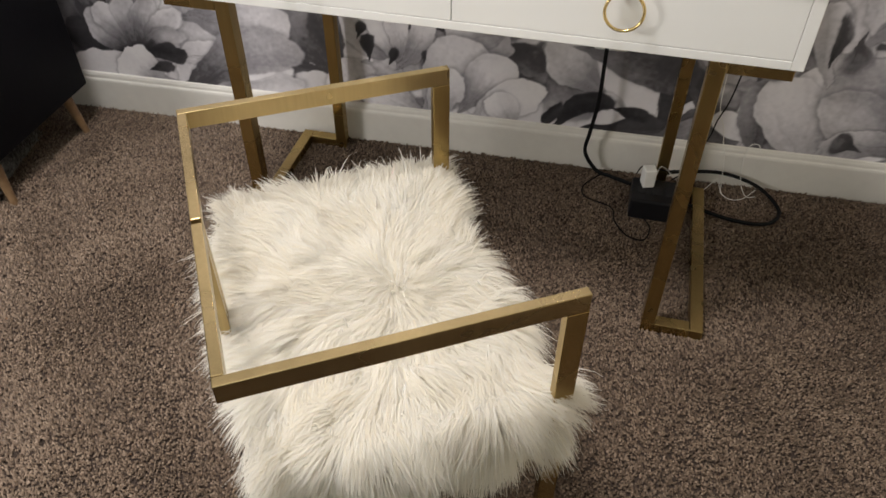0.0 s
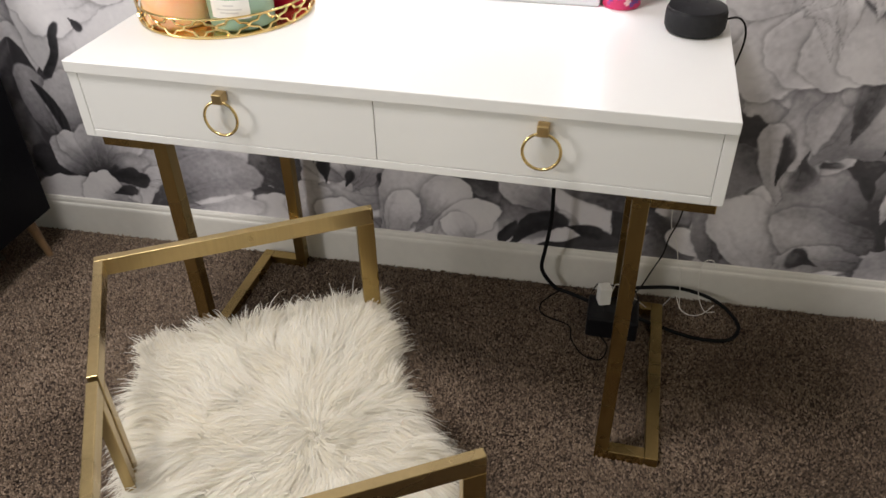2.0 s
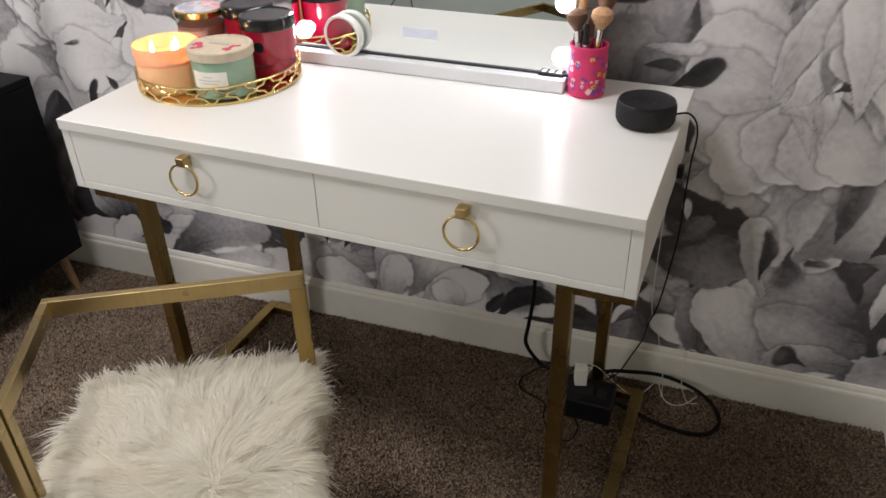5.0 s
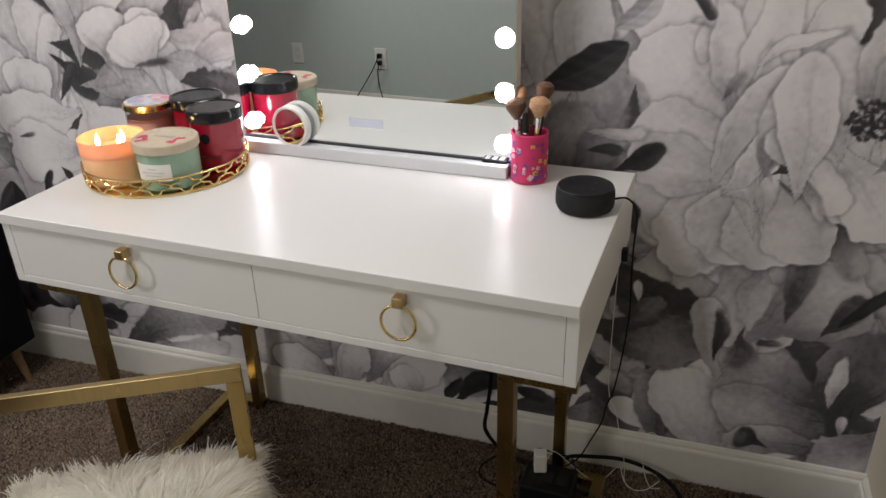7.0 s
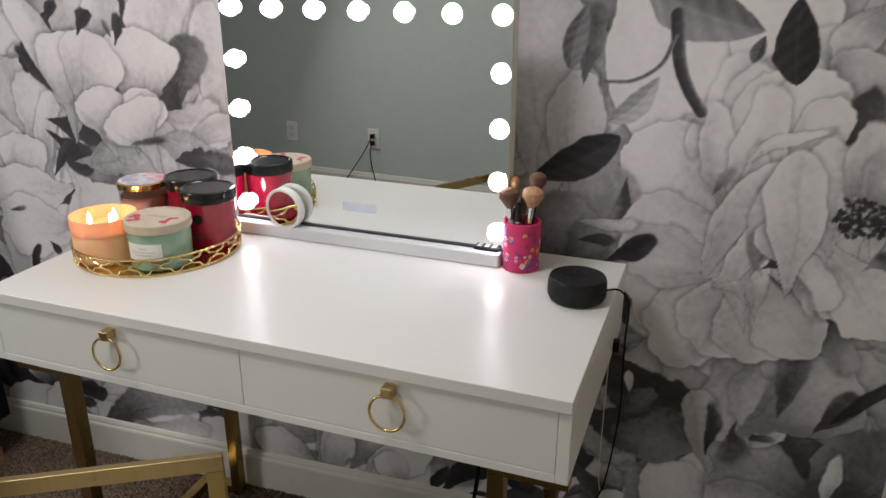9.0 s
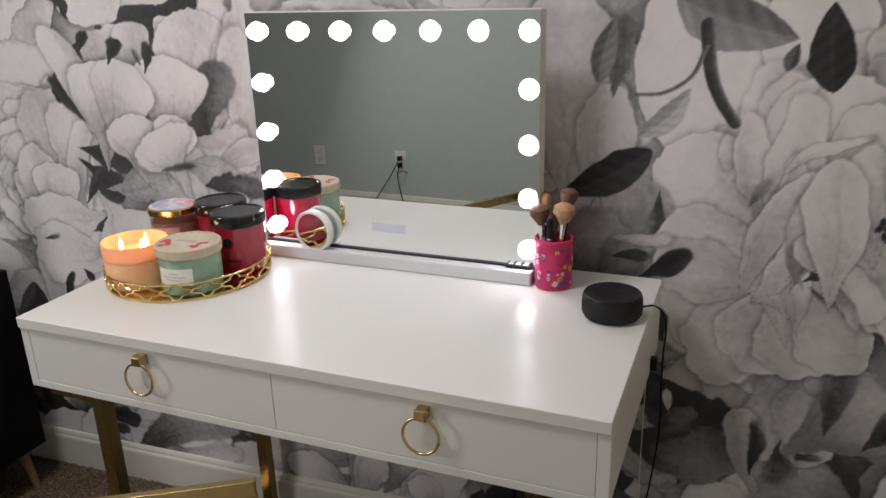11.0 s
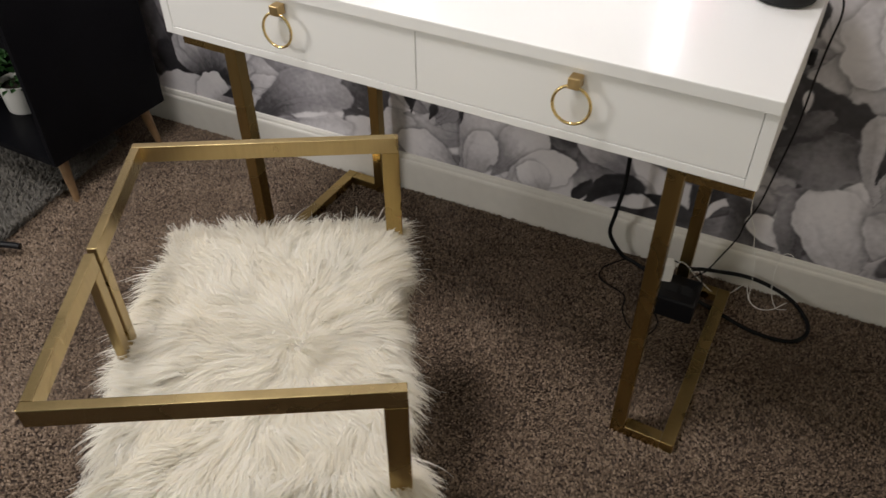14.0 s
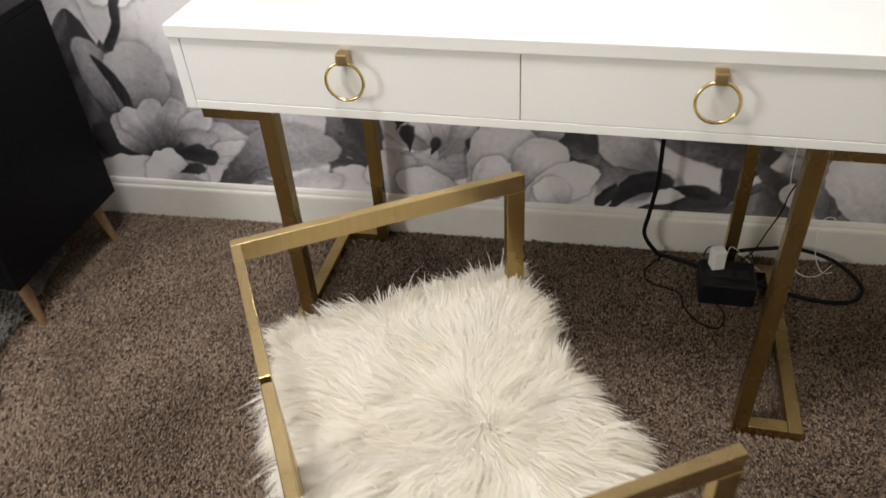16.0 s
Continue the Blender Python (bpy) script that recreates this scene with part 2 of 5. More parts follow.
def tube(path, r, sides=8, bm=None, closed=False):
    bm = bm or bmesh.new()
    rings, up = [], Vector((0.13, 0.31, 0.94))
    n = len(path)
    for i, p in enumerate(path):
        if closed:
            d = path[(i + 1) % n] - path[i - 1]
        else:
            d = path[min(i + 1, n - 1)] - path[max(i - 1, 0)]
        d.normalize()
        s = d.cross(up)
        if s.length < 1e-4:
            s = d.orthogonal()
        s.normalize()
        up = s.cross(d)
        rings.append([bm.verts.new(p + r * (math.cos(2 * math.pi * k / sides) * s + math.sin(2 * math.pi * k / sides) * up)) for k in range(sides)])
    for i in range(n if closed else n - 1):
        a, b = rings[i], rings[(i + 1) % n]
        for k in range(sides):
            j = (k + 1) % sides
            bm.faces.new((a[k], a[j], b[j], b[k]))
    if not closed:
        bm.faces.new(rings[0][::-1])
        bm.faces.new(rings[-1])
    return bm


def raw_mesh(name, verts, faces, material, tone=None):
    """A mesh from arrays of vertices and equal-sided faces, with a tone for each vertex."""
    me = bpy.data.meshes.new(name)
    k = faces.shape[1]
    me.vertices.add(len(verts))
    me.vertices.foreach_set("co", verts.astype(np.float32).ravel())
    me.loops.add(faces.size)
    me.loops.foreach_set("vertex_index", faces.astype(np.int32).ravel())
    me.polygons.add(len(faces))
    me.polygons.foreach_set("loop_start", np.arange(0, faces.size, k, dtype=np.int32))
    me.update(calc_edges=True)
    if tone is not None:
        at = me.attributes.new("tone", "FLOAT", "POINT")
        at.data.foreach_set("value", tone.astype(np.float32))
    me.materials.append(material)
    me.validate()
    return me


# ---------------------------------------------------------------- the room
ROOM_TURN = math.degrees(0.04)
ROOM = pose(0, 0.55, 0, 0, 0, ROOM_TURN)
RIGHT, LEFT, FRONT, HEIGHT = 1.04, -3.1, -2.7, 2.45


def room_piece(name, bm, material, label, smooth=False):
    ob = part(name, bm, material, None, label, smooth)
    ob.matrix_world = ROOM
    return tagged(ob, kind="structure")


floor = room_piece("floor", box(LEFT, RIGHT, FRONT, 0.1, -0.1, -0.004), CARPET, "brown flecked cut-pile carpet floor")
wall_back = room_piece("wall_back", box(LEFT, RIGHT + 0.1, 0, 0.1, -0.004, HEIGHT), MURAL, "wall papered with a grey and white peony mural")
room_piece("wall_right", box(RIGHT, RIGHT + 0.1, FRONT, 0, -0.004, HEIGHT), RIGHT_PAINT, "plain cream painted side wall")
room_piece("wall_left", box(LEFT - 0.1, LEFT, FRONT, 0.1, -0.004, HEIGHT), WALL_PAINT, "plain greige painted wall")
room_piece("wall_front", box(LEFT, RIGHT, FRONT - 0.1, FRONT, -0.004, HEIGHT), WALL_PAINT, "plain greige painted wall with outlets")
room_piece("ceiling", box(LEFT, RIGHT, FRONT, 0, HEIGHT, HEIGHT + 0.1), CEIL_PAINT, "plain white ceiling")


def baseboard_profile(length):
    """A skirting with an eased, stepped top, running along x with its back on y = 0."""
    bm = bmesh.new()
    prof = [(0, 0), (-0.014, 0), (-0.014, 0.086), (-0.0125, 0.091), (-0.0095, 0.094), (-0.0085, 0.101), (-0.0055, 0.107), (0, 0.109)]
    ends = [[bm.verts.new((x, y, z)) for y, z in prof] for x in (0, length)]
    for i in range(len(prof)):
        j = (i + 1) % len(prof)
        bm.faces.new((ends[0][i], ends[0][j], ends[1][j], ends[1][i]))
    bm.faces.new(ends[0][::-1])
    bm.faces.new(ends[1])
    return bm


bb = room_piece("baseboard", baseboard_profile(RIGHT - LEFT), WHITE_PAINT, "white painted wooden baseboard below the mural")
bb.matrix_world = ROOM @ pose(LEFT, 0, 0)
bb = room_piece("baseboard", baseboard_profile(-FRONT - 0.014), WHITE_PAINT, "white painted wooden baseboard on the side wall")
bb.matrix_world = ROOM @ pose(RIGHT, -0.014, 0, 0, 0, -90)
bb = room_piece("baseboard", baseboard_profile(RIGHT - LEFT - 0.03), WHITE_PAINT, "white painted wooden baseboard on the plain wall")
bb.matrix_world = ROOM @ pose(RIGHT - 0.015, FRONT, 0, 0, 0, 180)


# ---------------------------------------------------------------- printed mural
class Print:
    """The wallpaper's print, painted petal by petal on a fine sheet laid a hair before the wall."""

    X0, X1, Z0, Z1, STEP = -1.55, 1.036, 0.10, 1.45, 0.0030
    LIFT = 0.0008

    def __init__(self):
        self.r = random.Random(11)
        self.nx, self.nz = int((self.X1 - self.X0) / self.STEP) + 1, int((self.Z1 - self.Z0) / self.STEP) + 1
        self.xs, self.zs = np.linspace(self.X0, self.X1, self.nx), np.linspace(self.Z0, self.Z1, self.nz)
        self.tone = np.full((self.nz, self.nx), 0.80)
        g = np.random.default_rng(77)
        self.rough = self.cloud(g, 0.022, 3)
        self.wash = self.cloud(g, 0.16, 4)
        self.warp_x, self.warp_z = 0.0125 * self.cloud(g, 0.075, 4), 0.0125 * self.cloud(g, 0.075, 4)
        self.fleck = self.cloud(g, 0.009, 2)

    def cloud(self, g, size, octaves):
        """Smooth random values around 0, with detail down from the given size in metres."""
        out, amp = np.zeros((self.nz, self.nx)), 1.0
        for k in range(octaves):
            s = size / 2 ** k
            fx, fz = (self.xs - self.X0) / s, (self.zs - self.Z0) / s
            ix, iz = fx.astype(int), fz.astype(int)
            tab = g.normal(0, 0.5, (iz[-1] + 2, ix[-1] + 2))
            tx, tz = fx - ix, (fz - iz)[:, None]
            tx, tz = tx * tx * (3 - 2 * tx), tz * tz * (3 - 2 * tz)
            lo = tab[iz][:, ix] * (1 - tx) + tab[iz][:, ix + 1] * tx
            hi = tab[iz + 1][:, ix] * (1 - tx) + tab[iz + 1][:, ix + 1] * tx
            out += amp * (lo * (1 - tz) + hi * tz)
            amp *= 0.5
        return out

    def window(self, x, z, reach):
        i0, i1 = np.searchsorted(self.xs, (x - reach, x + reach))
        j0, j1 = np.searchsorted(self.zs, (z - reach, z + reach))
        return slice(j0, j1), slice(i0, i1)

    def lobe(self, x0, z0, x1, z1, width, light, dark, ruffle=0.05, bend=0.0, belly=0.62, base=0.30, cast=0.34, fold=1.0):
        """A petal from its root to its lip, with a ragged outline, folds, veins and the shade it throws on those behind."""
        r = self.r
        ln = math.hypot(x1 - x0, z1 - z0)
        reach = max(ln, width) * 1.25 + 0.02
        area = self.window((x0 + x1) / 2, (z0 + z1) / 2, reach)
        (j0, j1), (i0, i1) = [(q.start, q.stop) for q in area]
        p = [r.uniform(0, 6.28) for _ in range(6)]
        tilt, lip = r.uniform(-0.05, 0.05), r.uniform(0.4, 1.0)
        if i1 - i0 < 2 or j1 - j0 < 2:
            return
        ca, sa = (x1 - x0) / ln, (z1 - z0) / ln
        dx, dz = self.xs[i0:i1][None] - x0, self.zs[j0:j1][:, None] - z0
        oi, oj = int(p[0] / 6.29 * (self.nx - (i1 - i0))), int(p[1] / 6.29 * (self.nz - (j1 - j0)))
        other = (slice(oj, oj + j1 - j0), slice(oi, oi + i1 - i0))
        swing = min(1.0, (width + ln) / 0.16) * (0.5 + 10 * ruffle)
        dx, dz = dx + swing * self.warp_x[other], dz + swing * self.warp_z[other]
        u, v = (dx * ca + dz * sa) / ln, -dx * sa + dz * ca
        v = v - bend * ln * np.sin(np.clip(u, 0, 1) * math.pi)
        grow = np.clip(u / belly, 0, 1)
        wide = width * (base + (1 - base) * np.sin(grow * math.pi / 2))
        s = v / wide
        cap = np.clip((u - belly) / (1 - belly), 0, 3)
        rho = np.sqrt(s * s + cap * cap) + np.clip(-u, 0, 9) * ln / width
        around = np.arctan2(cap + 0.001, s)
        rag = np.sin(around * 3.1 + p[0]) * 0.5 + np.sin(around * 7.3 + p[1]) * 0.40 + np.sin(around * 15 + p[2]) * 0.22 + np.sin(u * 9 + p[3]) * 0.3
        rho = rho + ruffle * rag * np.clip(rho, 0, 1) + 0.9 * ruffle * self.rough[area]
        away = (1 - rho) * min(width, ln * 0.5)
        alpha = np.clip(0.5 + away / (1.3 * self.STEP), 0, 1)
        soft = 0.006 + 0.16 * min(width, 0.09)
        shade_ = np.where(away < 0, np.clip(1 + away / soft, 0, 1) ** 2, 1.0)
        t = np.clip(u, 0, 1)
        k = np.clip((t - 0.04) / 0.7, 0, 1)
        k = k * k * (3 - 2 * k)
        sweep = s * (1 - 0.45 * t)
        vein = np.sin(sweep * 9 + 1.3 * self.wash[area] * 4 + p[3]) * 0.35 + np.sin(sweep * 23 + p[4] + 5 * self.wash[area]) * 0.3 + np.sin(sweep * 47 + p[5] + t * 3) * 0.25
        crease = np.exp(-((sweep - 0.5 * math.sin(p[0])) / 0.05) ** 2) + 0.7 * np.exp(-((sweep - 0.6 * math.sin(p[1])) / 0.03) ** 2)
        span = 0.05 + 0.25 * abs(light - dark)
        val = dark + (light - dark) * k
        val = val + fold * (0.06 * np.sin(s * 3.0 + p[1] + t) + tilt * s) * (0.3 + 0.7 * t)
        val = val + span * 0.25 * vein * (1 - 0.6 * t) - 0.08 * crease * (1 - t) * (0.3 + light)
        edge = np.clip(away / 0.007, 0, 1)
        val = val + 0.07 * lip * (1 - edge) * t - 0.03 * np.exp(-np.clip(away, 0, 1) / 0.0016) * light
        val = val + 0.03 * self.wash[area] + 0.02 * self.fleck[area]
        under = self.tone[area] * (1 - cast * shade_ * (0.35 + 0.65 * light))
        self.tone[area] = under * (1 - alpha) + np.clip(val, 0.02, 0.92) * alpha

    def petal(self, x, z, ang, length, width, light, dark, ruffle=0.05, curl=0.0, belly=0.62):
        self.lobe(x, z, x + length * math.cos(ang), z + length * math.sin(ang), width, light, dark, ruffle, curl * 0.5, belly)

    def peony(self, x, z, radius, face=90, rings=5, light=0.86, dark=0.36):
        r, f = self.r, radians(face)
        for k in range(rings):
            n = (8, 7, 6, 6, 5, 4)[k]
            rad, off = radius * (1 - 0.17 * k), r.uniform(0, 6)
            order = list(range(n))
            r.shuffle(order)
            for i in order:
                a = off + 2 * math.pi * i / n + r.uniform(-0.22, 0.22)
                ln = rad * (0.62 + 0.5 * (0.5 + 0.5 * math.cos(a - f))) * r.uniform(0.85, 1.12)
                self.petal(x, z, a, ln, ln * r.uniform(0.52, 0.80), light * r.uniform(0.88, 1.06), dark * r.uniform(0.9, 1.3), r.uniform(0.03, 0.10), r.uniform(-0.12, 0.12))

    def leaf(self, x0, z0, x1, z1, width, light, dark, bend=0.1):
        """A pointed leaf, paler on one side of its midrib."""
        ln = math.hypot(x1 - x0, z1 - z0)
        ca, sa = (x1 - x0) / ln, (z1 - z0) / ln
        area = self.window((x0 + x1) / 2, (z0 + z1) / 2, ln + width)
        dx, dz = self.xs[area[1]][None] - x0, self.zs[area[0]][:, None] - z0
        u, v = (dx * ca + dz * sa) / ln, -dx * sa + dz * ca
        t = np.clip(u, 0, 1)
        v = v - bend * ln * np.sin(math.pi * t)
        wide = np.maximum(width * np.sin(math.pi * t ** 0.8) ** 0.85, 1e-5)
        inside = np.clip(0.5 + (wide * (1 + 0.08 * self.rough[area]) - np.abs(v)) / (1.3 * self.STEP), 0, 1) * (u > 0) * (u < 1)
        s = np.clip(v / wide, -1, 1)
        val = dark + (light - dark) * (0.5 + 0.5 * np.tanh(s * 3)) + 0.07 * np.exp(-(s * 11) ** 2) + 0.03 * np.sin(s * 6 + t * 34) + 0.05 * self.wash[area]
        self.tone[area] = self.tone[area] * (1 - inside) + np.clip(val, 0.02, 0.9) * inside

    def stem(self, points, w0, w1, light, dark):
        """A curving stalk, darker along one side."""
        path = smooth_path([(x, 0, z) for x, z in points], 8)
        area = self.window(points[1][0], points[1][1], 0.32)
        full = self.tone[area].shape
        best, side, wide = np.full(full, 9.0), np.zeros(full), np.ones(full)
        for k, (a, b) in enumerate(zip(path, path[1:])):
            d = b - a
            dx, dz = self.xs[area[1]][None] - a.x, self.zs[area[0]][:, None] - a.z
            t = np.clip((dx * d.x + dz * d.z) / d.length_squared, 0, 1)
            far = np.hypot(dx - t * d.x, dz - t * d.z)
            near = far < best
            best = np.where(near, far, best)
            side = np.where(near, (-dx * d.z + dz * d.x) / d.length, side)
            wide = np.where(near, w0 + (w1 - w0) * (k + t) / len(path), wide)
        inside = np.clip(0.5 + (wide - best) / (1.3 * self.STEP), 0, 1)
        val = dark + (light - dark) * (0.5 + 0.5 * np.clip(side / wide, -1, 1)) ** 2 + 0.04 * self.fleck[area]
        self.tone[area] = self.tone[area] * (1 - inside) + np.clip(val, 0.02, 0.9) * inside

    def build(self):
        tone = np.clip(self.tone + 0.022 * self.wash + 0.02 * self.fleck, 0.01, 0.95)
        gx, gz = np.meshgrid(self.xs, self.zs)
        v = np.stack([gx.ravel(), np.full(gx.size, -self.LIFT), gz.ravel()], 1)
        a = (np.arange(self.nz - 1)[:, None] * self.nx + np.arange(self.nx - 1)[None]).ravel()
        me = raw_mesh("mural_print", v, np.stack([a, a + 1, a + self.nx + 1, a + self.nx], 1), MURAL)
        at = me.attributes.new("ink", "FLOAT", "POINT")
        at.data.foreach_set("value", tone.ravel().astype(np.float32))
        return me


ink = Print()
rnd = random.Random(31)
# shadowed foliage and half-hidden petals behind the blooms
for k in range(150):
    x, z = rnd.uniform(-1.6, 1.05), rnd.uniform(0.08, 1.7)
    g = rnd.choice((0.30, 0.45, 0.55, 0.66, 0.74, 0.78))
    ln = rnd.uniform(0.10, 0.26)
    ink.petal(x, z, rnd.uniform(0, 6.28), ln, ln * rnd.uniform(0.3, 0.6), g + 0.08, g - 0.18, rnd.uniform(0.02, 0.10), rnd.uniform(-0.2, 0.2))
for x, z, rad, face, lt, dk in ((-1.20, 1.36, 0.26, 60, 0.84, 0.34), (0.05, 1.46, 0.24, 100, 0.84, 0.36), (1.0, 1.36, 0.20, 200, 0.62, 0.24), (-0.45, 0.55, 0.26, 80, 0.82, 0.3), (0.25, 0.62, 0.26, 120, 0.8, 0.34), (-1.5, 0.75, 0.25, 60, 0.7, 0.25), (-0.15, 0.95, 0.3, 80, 0.8, 0.3)):
    ink.peony(x, z, rad, face, 4, lt, dk)
ink.peony(0.22, 1.05, 0.24, 20, 4, 0.72, 0.40)
# tulip bud, stem and dark leaves by the nightstand
ink.petal(-0.90, 0.36, radians(80), 0.36, 0.20, 0.84, 0.78, 0.02)
ink.leaf(-1.10, 0.56, -1.06, 0.16, 0.075, 0.22, 0.32, -0.08)
ink.leaf(-1.30, 0.22, -1.02, 0.13, 0.060, 0.36, 0.26, 0.10)
ink.petal(-1.02, 0.25, radians(106), 0.25, 0.055, 0.58, 0.24, 0.03, 0.05)
ink.petal(-1.01, 0.25, radians(52), 0.20, 0.060, 0.62, 0.20, 0.05, 0.05)
ink.petal(-1.015, 0.25, radians(76), 0.235, 0.080, 0.68, 0.30, 0.05)
ink.stem(((-0.955, 0.66), (-0.968, 0.58), (-0.985, 0.52), (-1.02, 0.470)), 0.008, 0.012, 0.16, 0.08)
ink.leaf(-1.075, 0.45, -1.02, 0.25, 0.016, 0.10, 0.05, 0.10)
ink.peony(-1.02, 0.82, 0.22, 70, 5, 0.84, 0.40)
ink.leaf(-0.80, 1.18, -0.90, 0.92, 0.035, 0.16, 0.10, -0.1)
ink.leaf(-0.36, 1.26, -0.42, 0.92, 0.040, 0.30, 0.18, 0.1)
# the half-open bloom beside the mirror
ink.lobe(-0.934, 0.773, -0.955, 1.073, 0.082, 0.75, 0.50)
ink.lobe(-0.878, 0.807, -0.886, 1.050, 0.053, 0.79, 0.54)
ink.lobe(-0.904, 0.790, -0.837, 0.994, 0.030, 0.79, 0.55)
ink.lobe(-0.995, 0.738, -1.012, 0.936, 0.067, 0.75, 0.52)
ink.lobe(-0.955, 0.757, -0.948, 0.897, 0.068, 0.81, 0.60)
ink.lobe(-0.849, 0.766, -1.071, 0.723, 0.074, 0.83, 0.70)
ink.lobe(-0.854, 0.663, -1.056, 0.641, 0.088, 0.83, 0.72)
ink.lobe(-0.781, 0.773, -0.732, 0.677, 0.110, 0.85, 0.76)
ink.lobe(-0.734, 0.928, -0.907, 1.100, 0.025, 0.14, 0.08, ruffle=0.02)
ink.lobe(-0.749, 0.916, -0.915, 1.212, 0.048, 0.79, 0.60, ruffle=0.02, bend=-0.05)
ink.lobe(-0.831, 0.928, -0.701, 0.894, 0.033, 0.19, 0.11, ruffle=0.03)
ink.lobe(-0.836, 0.883, -0.742, 0.821, 0.041, 0.16, 0.10, ruffle=0.03)
ink.lobe(-0.857, 0.808, -0.808, 0.882, 0.015, 0.16, 0.11)
ink.lobe(-0.711, 1.125, -0.755, 1.209, 0.076, 0.75, 0.56)
ink.lobe(-0.668, 1.109, -0.663, 1.217, 0.054, 0.77, 0.54)
ink.lobe(-0.598, 1.124, -0.527, 1.231, 0.040, 0.77, 0.54)
ink.lobe(-0.503, 1.031, -0.472, 1.243, 0.107, 0.80, 0.62)
ink.lobe(-0.467, 0.977, -0.349, 1.255, 0.053, 0.81, 0.62)
ink.lobe(-0.375, 0.901, -0.391, 1.211, 0.046, 0.81, 0.66)
ink.lobe(-0.513, 0.962, -0.431, 1.139, 0.041, 0.34, 0.18)
ink.lobe(-0.490, 1.019, -0.512, 0.968, 0.028, 0.18, 0.11)
ink.lobe(-0.529, 0.954, -0.350, 0.935, 0.060, 0.79, 0.62, ruffle=0.07)
ink.lobe(-0.461, 0.908, -0.340, 0.960, 0.030, 0.77, 0.64)
ink.lobe(-0.735, 0.840, -0.479, 0.887, 0.060, 0.69, 0.52, ruffle=0.10)
ink.lobe(-0.536, 0.902, -0.395, 0.848, 0.044, 0.73, 0.56, ruffle=0.10)
ink.lobe(-0.772, 0.981, -0.757, 1.140, 0.106, 0.85, 0.58, ruffle=0.02)
ink.lobe(-0.582, 0.999, -0.579, 1.148, 0.114, 0.85, 0.56, ruffle=0.02)
ink.lobe(-0.740, 0.980, -0.671, 1.133, 0.082, 0.85, 0.60, ruffle=0.02)
ink.lobe(-0.641, 1.134, -0.655, 1.164, 0.006, 0.32, 0.24)
ink.lobe(-0.629, 1.117, -0.608, 1.177, 0.012, 0.10, 0.06, ruffle=0.10)
ink.lobe(-0.725, 1.146, -0.699, 1.187, 0.020, 0.08, 0.05, ruffle=0.15)
ink.lobe(-0.802, 1.172, -0.783, 1.209, 0.016, 0.08, 0.05, ruffle=0.15)
ink.lobe(-0.683, 0.905, -0.718, 1.009, 0.065, 0.83, 0.64, ruffle=0.05)
ink.lobe(-0.586, 0.925, -0.561, 1.015, 0.063, 0.83, 0.64, ruffle=0.05)
ink.lobe(-0.590, 0.898, -0.628, 0.976, 0.088, 0.86, 0.70, ruffle=0.04)
ink.lobe(-0.615, 0.888, -0.536, 0.905, 0.009, 0.29, 0.40)
ink.lobe(-0.515, 0.862, -0.351, 0.880, 0.024, 0.32, 0.19, ruffle=0.12)
ink.lobe(-1.025, 0.690, -0.977, 0.701, 0.006, 0.24, 0.16)
ink.lobe(-0.983, 0.548, -0.952, 0.604, 0.012, 0.08, 0.06)
ink.lobe(-0.910, 0.609, -0.888, 0.587, 0.012, 0.10, 0.06)
# the right-hand blooms
ink.peony(0.58, 0.47, 0.19, 250, 4, 0.56, 0.16)
ink.peony(0.84, 0.40, 0.25, 60, 4, 0.70, 0.28)
# low leaves and blooms under the desk
ink.lobe(-0.782, 0.298, -0.522, 0.318, 0.062, 0.71, 0.40, ruffle=0.03, bend=-0.10)
ink.lobe(-0.796, 0.171, -0.535, 0.170, 0.052, 0.88, 0.68, ruffle=0.03)
ink.lobe(-0.829, 0.100, -0.511, 0.239, 0.065, 0.55, 0.26, ruffle=0.03, bend=0.10)
ink.lobe(-0.770, 0.073, -0.509, 0.140, 0.034, 0.69, 0.42)
ink.lobe(-0.995, 0.197, -1.152, 0.212, 0.057, 0.12, 0.06, ruffle=0.06)
ink.lobe(-0.984, 0.182, -1.076, 0.291, 0.046, 0.71, 0.28, ruffle=0.06)
ink.lobe(-0.962, 0.201, -1.035, 0.318, 0.049, 0.79, 0.32, ruffle=0.05)
ink.lobe(-0.962, 0.201, -0.959, 0.340, 0.035, 0.69, 0.26, ruffle=0.05)
ink.lobe(-0.950, 0.186, -0.888, 0.339, 0.031, 0.65, 0.22, ruffle=0.05)
ink.lobe(-0.940, 0.196, -0.809, 0.310, 0.029, 0.75, 0.28, ruffle=0.05)
ink.lobe(-0.945, 0.179, -0.809, 0.250, 0.029, 0.59, 0.20, ruffle=0.06)
ink.lobe(-1.062, 0.140, -0.908, 0.223, 0.016, 0.09, 0.04, ruffle=0.05)
ink.lobe(-0.934, 0.188, -0.822, 0.193, 0.027, 0.11, 0.04, ruffle=0.10)
ink.lobe(-0.893, 0.101, -1.172, 0.110, 0.073, 0.85, 0.54, ruffle=0.04)
ink.lobe(-0.916, 0.107, -1.010, 0.176, 0.062, 0.88, 0.54, ruffle=0.05)
ink.lobe(-0.926, 0.131, -0.865, 0.150, 0.017, 0.22, 0.08, ruffle=0.15)
ink.lobe(-0.409, 0.232, -0.454, 0.346, 0.048, 0.30, 0.22)
ink.lobe(-0.279, 0.255, -0.398, 0.352, 0.047, 0.81, 0.44, ruffle=0.08)
ink.lobe(-0.265, 0.249, -0.328, 0.373, 0.030, 0.87, 0.48, ruffle=0.08)
